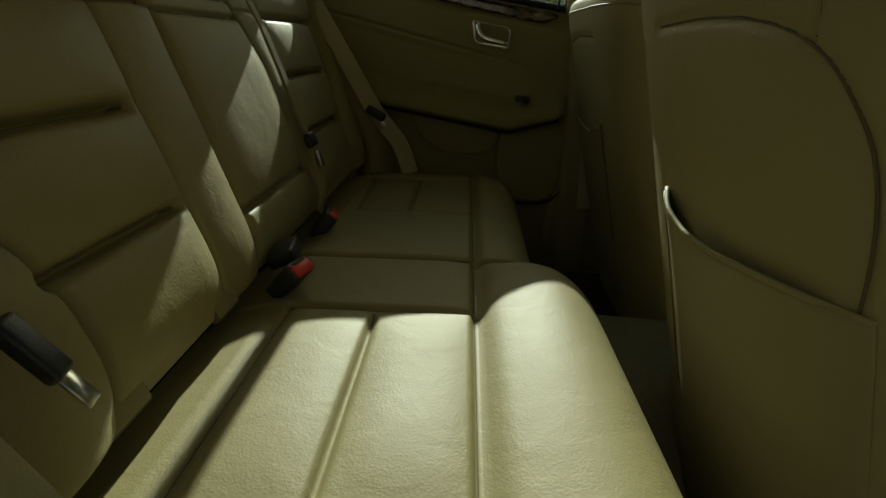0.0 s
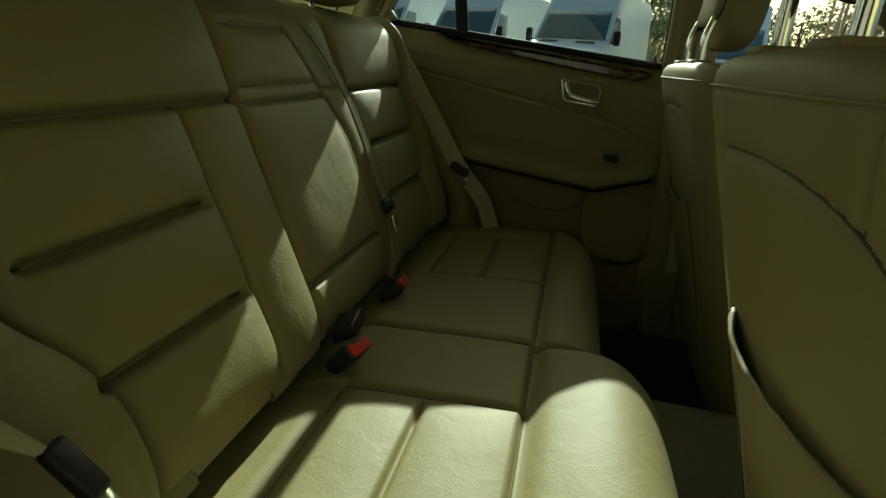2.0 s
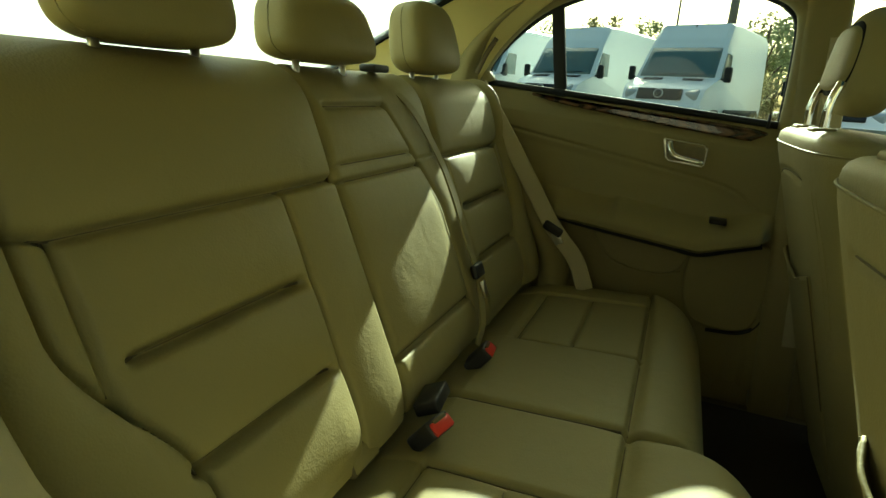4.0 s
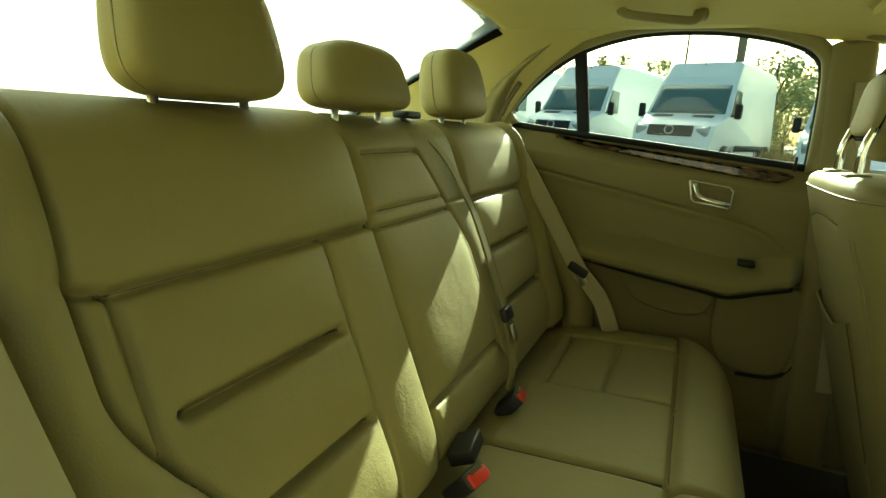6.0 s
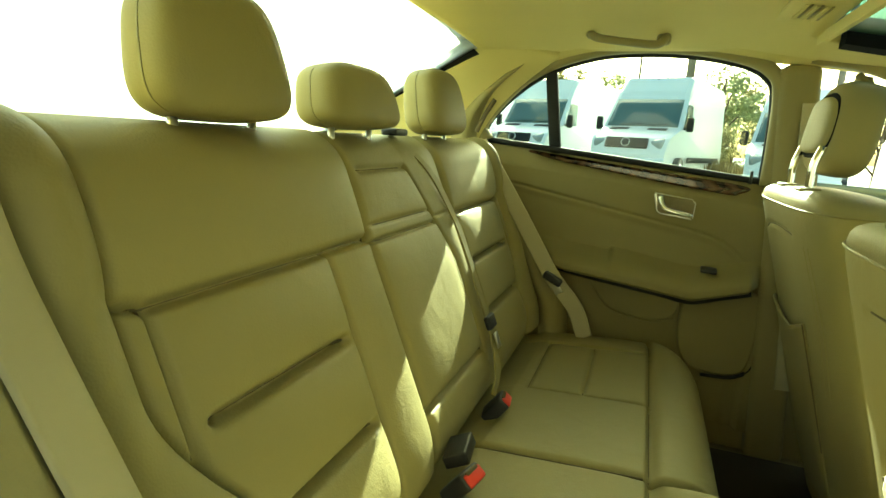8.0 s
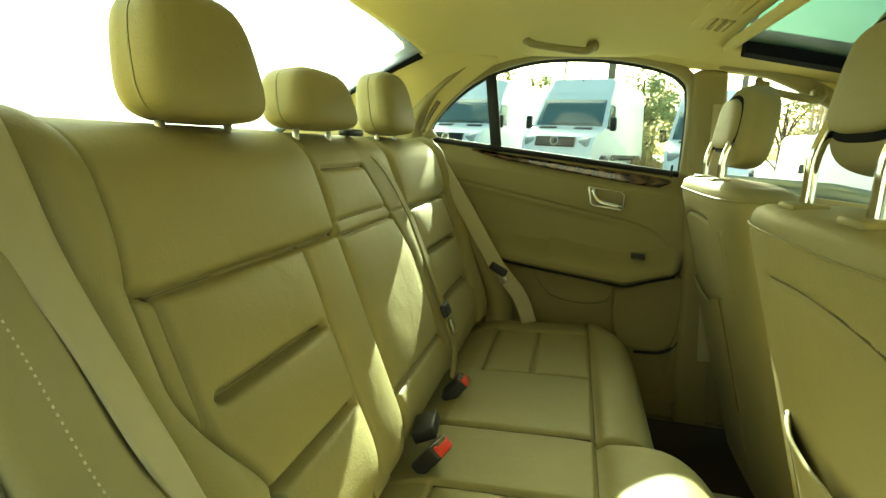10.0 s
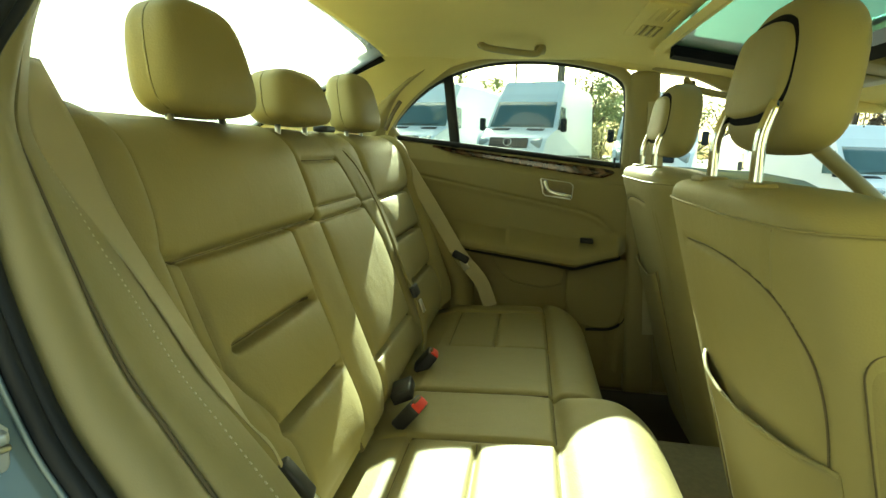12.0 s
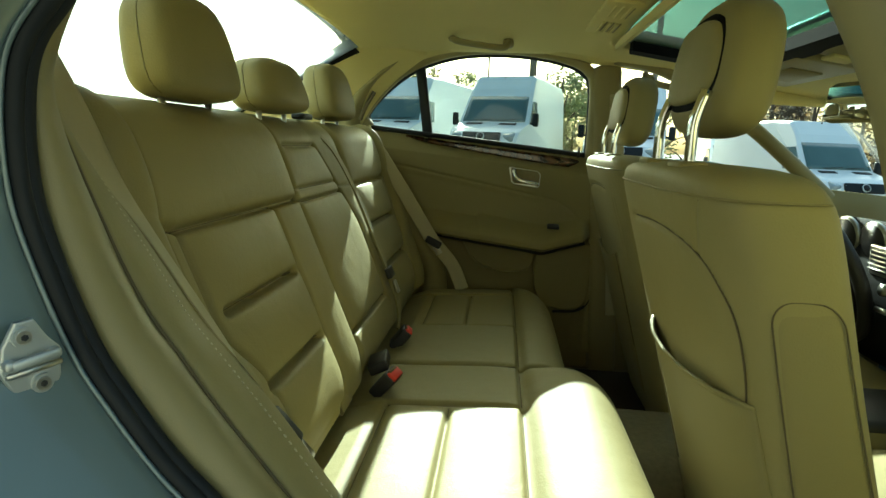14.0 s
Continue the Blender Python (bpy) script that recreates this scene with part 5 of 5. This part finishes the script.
def van(x, y, turn, high=True):
    """A white panel van; its nose points along its own +x."""
    v = thing("van", "white high-roof panel van with black grille", "van", "parked vans")
    roof = 2.72 if high else 2.35
    prof = [(2.86, 0.30), (2.97, 0.42), (2.98, 0.72), (2.90, 0.98), (2.80, 1.10), (2.62, 1.19), (2.05, 1.36), (1.50, 2.10), (1.34, 2.30), (0.95, roof - 0.05), (0.2, roof), (-2.6, roof), (-2.92, roof - 0.12), (-2.96, 0.45), (-2.9, 0.32)]

    def side(z):
        return 0.985 - 0.13 * clamp01((z - 1.2) / (roof - 1.2)) - 0.02 * clamp01((0.5 - z) / 0.2)

    def nose(px):
        return 1 - 0.10 * clamp01((px - 2.3) / 0.7) ** 2
    bm = bmesh.new()
    rows = [-1, -0.97, -0.88, -0.5, 0, 0.5, 0.88, 0.97, 1]
    grid = []
    for r in rows:
        inset = 0.05 * max(0.0, (abs(r) - 0.86) / 0.14) ** 2
        row = []
        cx, cz = 0.0, 1.3
        for px, pz in prof:
            bow = -0.10 * abs(r) ** 2.5 * clamp01((px - 0.9) / 1.2)
            row.append(bm.verts.new((px + (cx - px) * inset * 0.35 + bow, r * side(pz) * nose(px), pz + (cz - pz) * inset)))
        grid.append(row)
    for a, b in zip(grid, grid[1:]):
        for i in range(len(prof)):
            k = (i + 1) % len(prof)
            bm.faces.new((a[i], a[k], b[k], b[i]))
    bm.faces.new(grid[0][::-1])
    bm.faces.new(grid[-1])
    part("body", bm, white_paint, v, "white painted body", smooth=False)

    def on_screen(s, t, proud=0.012):
        # s across -1..1, t from the base to the top of the windscreen
        px, pz = 2.05 + (1.50 - 2.05) * t, 1.36 + (2.10 - 1.36) * t
        bow = -0.10 * abs(s * 0.9) ** 2.5 * clamp01((px - 0.9) / 1.2)
        return Vector((px + proud * 0.75 + bow, s * (side(pz)) * 0.90, pz + proud * 0.66))
    sheet("windscreen", lambda u, w: on_screen(u, 0.04 + 0.92 * w), span(-1, 1, 14), span(0, 1, 6), (-0.01, 0, -0.01), van_glass, v, "dark green tinted windscreen")
    for s in (-1, 1):
        vs = [(1.82, 1.36), (1.10, 1.36), (1.02, 1.94), (1.44, 1.96)]
        plate("side_window", vs, 0.015, lambda a, b, c, s=s: (a, s * (side(b) + c), b), van_glass, v)
        part("mirror", rounded((0.12, 0.16, 0.34), 0.04, 2, pose(1.86, s * 1.12, 1.46)), van_black, v, "black door mirror")
        part("mirror_arm", rounded((0.06, 0.16, 0.05), 0.015, 2, pose(1.84, s * 1.00, 1.36)), van_black, v)
        part("headlight", rounded((0.32, 0.30, 0.26), 0.07, 3, pose(2.72, s * 0.70, 0.96, 0, 22, s * -16)), lamp_mat, v, "clear headlamp")
        part("hood_vent", rounded((0.16, 0.46, 0.02), 0.006, 1, pose(2.17, s * 0.46, 1.328, 0, 16.5, 0)), van_black, v)
        part("side_strip", rounded((3.6, 0.025, 0.14), 0.01, 1, pose(-0.6, s * 0.992, 0.62)), van_black, v, "black rubbing strip")
        for wx in (1.85, -1.75):
            tyre = part("wheel", cylinder(0.34, 0.22, pose(wx, s * 0.90, 0.34, 90, 0, 0), 28), rubber, v)
            part("rim", cylinder(0.20, 0.235, pose(wx, s * 0.90, 0.34, 90, 0, 0), 20), zinc, tyre)
    part("grille", rounded((0.07, 1.02, 0.26), 0.03, 2, pose(2.905, 0, 0.97, 0, -22, 0)), van_black, v, "black grille")
    for k in range(3):
        part("grille_bar", rounded((0.03, 1.00, 0.012), 0.004, 1, pose(2.945 - 0.022 * k, 0, 0.90 + 0.065 * k, 0, -22, 0)), zinc, v)
    em = part("emblem", cylinder(0.105, 0.03, pose(2.965, 0, 0.985, 0, 68, 0), 28), zinc, v, "round silver emblem")
    part("emblem_face", cylinder(0.085, 0.034, pose(2.966, 0, 0.985, 0, 68, 0), 28), van_black, em)
    part("bumper", rounded((0.16, 1.86, 0.30), 0.06, 3, pose(2.90, 0, 0.50)), white_paint, v, "white bumper")
    part("intake", rounded((0.06, 1.0, 0.12), 0.02, 2, pose(2.965, 0, 0.50)), van_black, v)
    part("roof_marker", rounded((0.05, 0.03, 0.05), 0.01, 1, pose(1.02, 0, roof - 0.09)), van_black, v)
    for s in (-0.25, 0.45):
        tube("wiper", [tuple(on_screen(s - 0.3, 0.06, 0.03)), tuple(on_screen(s + 0.3, 0.10, 0.03))], 0.010, van_black, v, sides=6)
    v.matrix_world = pose(x, y, ground_z(x, y), 0, 0, turn)
    return v


first = van(0.40, 15.9, -107)
for x, y, a in ((-2.55, 16.8, -107), (-5.4, 17.6, -107), (3.75, 15.6, -106), (8.75, 16.6, -82), (9.3, 23.2, -96), (17.5, 17.0, -60), (23.0, 14.0, -64), (-8.4, 18.2, -107)):
    copy_thing(first, pose(x, y, ground_z(x, y), 0, 0, a))


def pole(x, y, r, h):
    p = thing("pole", "weathered utility pole behind the vans", "pole", "poles")
    tube("shaft", [(x, y, -0.8), (x, y, h)], r, pole_mat, p, sides=14)


pole(1.35, 26.0, 0.17, 11)
pole(-0.75, 27.0, 0.05, 9)
pole(6.4, 24.0, 0.12, 10)


def leaf_cluster(centres, count, size, seed):
    rnd = random.Random(seed)
    verts, faces = [], []
    for _ in range(count):
        c, r = rnd.choice(centres)
        d = Vector((rnd.gauss(0, 1), rnd.gauss(0, 1), rnd.gauss(0, 1))).normalized() * r * rnd.random() ** 0.45
        p = Vector(c) + d
        a = Vector((rnd.gauss(0, 1), rnd.gauss(0, 1), rnd.gauss(0, 0.6))).normalized()
        b = a.cross(Vector((rnd.gauss(0, 1), rnd.gauss(0, 1), rnd.gauss(0, 1)))).normalized()
        s = size * rnd.uniform(0.6, 1.4)
        k = len(verts)
        verts += [p - a * s, p - b * s * 0.45, p + a * s, p + b * s * 0.45]
        faces.append((k, k + 1, k + 2, k + 3))
    return verts, faces


def tree(x, y, h, mat, seed, count=1400, bare=False, label="leafy tree behind the parked vans"):
    rnd = random.Random(seed)
    t = thing("tree", label, "tree", "trees behind the yard")
    z0 = ground_z(x, y) - 0.05
    trunk = tube("trunk", [(x, y, z0), (x + rnd.uniform(-.1, .1), y, z0 + h * 0.4), (x + rnd.uniform(-.3, .3), y, z0 + h * 0.8)], lambda k: 0.035 * h * (1 - 0.8 * k), bark, t, n=8, sides=8)
    centres = []
    for i in range(11):
        a, zz = rnd.uniform(0, 6.28), rnd.uniform(0.22, 0.95)
        rr = h * 0.30 * (1.15 - abs(zz - 0.5)) * rnd.uniform(0.4, 1.0)
        c = (x + rr * math.cos(a), y + rr * math.sin(a), z0 + h * zz)
        centres.append((c, h * rnd.uniform(0.07, 0.17)))
        tube("limb", [(x, y, z0 + h * zz * 0.55), ((x + c[0]) / 2, (y + c[1]) / 2, z0 + h * zz * 0.85), c], lambda k: 0.011 * h * (1 - 0.75 * k), bark, t, n=6, sides=5)
    if not bare:
        vs, fs = leaf_cluster(centres, 2 * count, 0.019 * h, seed + 5)
        mesh_object("crown", vs, fs, mat, t, smooth=False)
    else:
        vs, fs = leaf_cluster(centres, count // 3, 0.011 * h, seed + 5)
        mesh_object("crown", vs, fs, mat, t, smooth=False)


tree(2.4, 22.5, 4.6, leaf_green, 11, 1500)
tree(3.1, 23.5, 3.4, leaf_yellow, 12, 1200, label="yellowing shrub between parked vans")
tree(2.2, 20.4, 2.0, leaf_yellow, 13, 1000, label="yellowing shrub between parked vans")
rt = random.Random(3)
for i in range(13):
    x = -26 + i * 3.4 + rt.uniform(-1, 1)
    tree(x, 36 + rt.uniform(-2, 3), rt.uniform(4.6, 6.6), leaf_green if i % 3 else leaf_yellow, 40 + i, 900)
for i in range(15):
    x = 9 + i * 1.9 + rt.uniform(-0.6, 0.6)
    tree(x, 30 - i * 1.25 + rt.uniform(-1.5, 1.5), rt.uniform(5, 6.6), leaf_yellow if i % 2 else bark, 70 + i, 1300, bare=bool(i % 3 == 0), label="bare autumn tree at the edge of the yard")
for i, (x, y, h) in enumerate(((-16, 2, 7), (-22, -6, 8), (-19, 9, 7.5))):
    tree(x, y, h, bark, 120 + i, 240, bare=True, label="bare tree seen through the rear window")

# autumn woods beyond the yard
rw = random.Random(21)
wv, wf, lv, lf = [], [], [], []
for i in range(170):
    a, d = radians(rw.uniform(20, 66)), rw.uniform(33, 44)
    x, y, h, r = d * math.sin(a), d * math.cos(a), rw.uniform(4.5, 7.5), rw.uniform(0.06, 0.14)
    lean = rw.uniform(-0.6, 0.6)
    k = len(wv)
    for z, rr, dx in ((-0.9, r, 0), (h * 0.5, r * 0.7, lean * 0.4), (h, r * 0.25, lean)):
        for j in range(5):
            wv.append((x + dx + rr * math.cos(j * 1.2566), y + rr * math.sin(j * 1.2566), z))
    for row in (0, 5):
        for j in range(5):
            wf.append((k + row + j, k + row + (j + 1) % 5, k + row + 5 + (j + 1) % 5, k + row + 5 + j))
    cs = [((x + lean * q + rw.gauss(0, 0.7), y + rw.gauss(0, 0.7), h * q), 0.8) for q in (0.25, 0.45, 0.6, 0.75, 0.9)]
    v2, f2 = leaf_cluster(cs, 90, 0.13, 300 + i)
    k = len(lv)
    lv += v2
    lf += [tuple(k + q for q in f) for f in f2]
woods = tagged(new("woods"), "bare and brown autumn woods beyond the yard", "woods", kind="stuff")
mesh_object("trunks", wv, wf, pale_bark, woods, smooth=True)
mesh_object("foliage", lv, lf, brown_leaves, woods, smooth=False)

rg = random.Random(8)
gv, gf = [], []
for _ in range(9000):
    x, y = rg.uniform(-25, 26), rg.uniform(18.5, 27)
    if rg.random() < 0.5:
        x, y = rg.uniform(1.0, 3.6), rg.uniform(16.5, 22)
    h, a = rg.uniform(0.2, 0.75), rg.uniform(0, 3.14)
    z = ground_z(x, y)
    k = len(gv)
    dx, dy = 0.035 * math.cos(a), 0.035 * math.sin(a)
    gv += [(x - dx, y - dy, z), (x + dx, y + dy, z), (x + rg.uniform(-.12, .12), y + rg.uniform(-.12, .12), z + h)]
    gf.append((k, k + 1, k + 2))
tagged(mesh_object("dry_grass", gv, gf, dry_grass, None, smooth=False), "tall dry yellow grass at the yard's edge", "grass", kind="stuff")
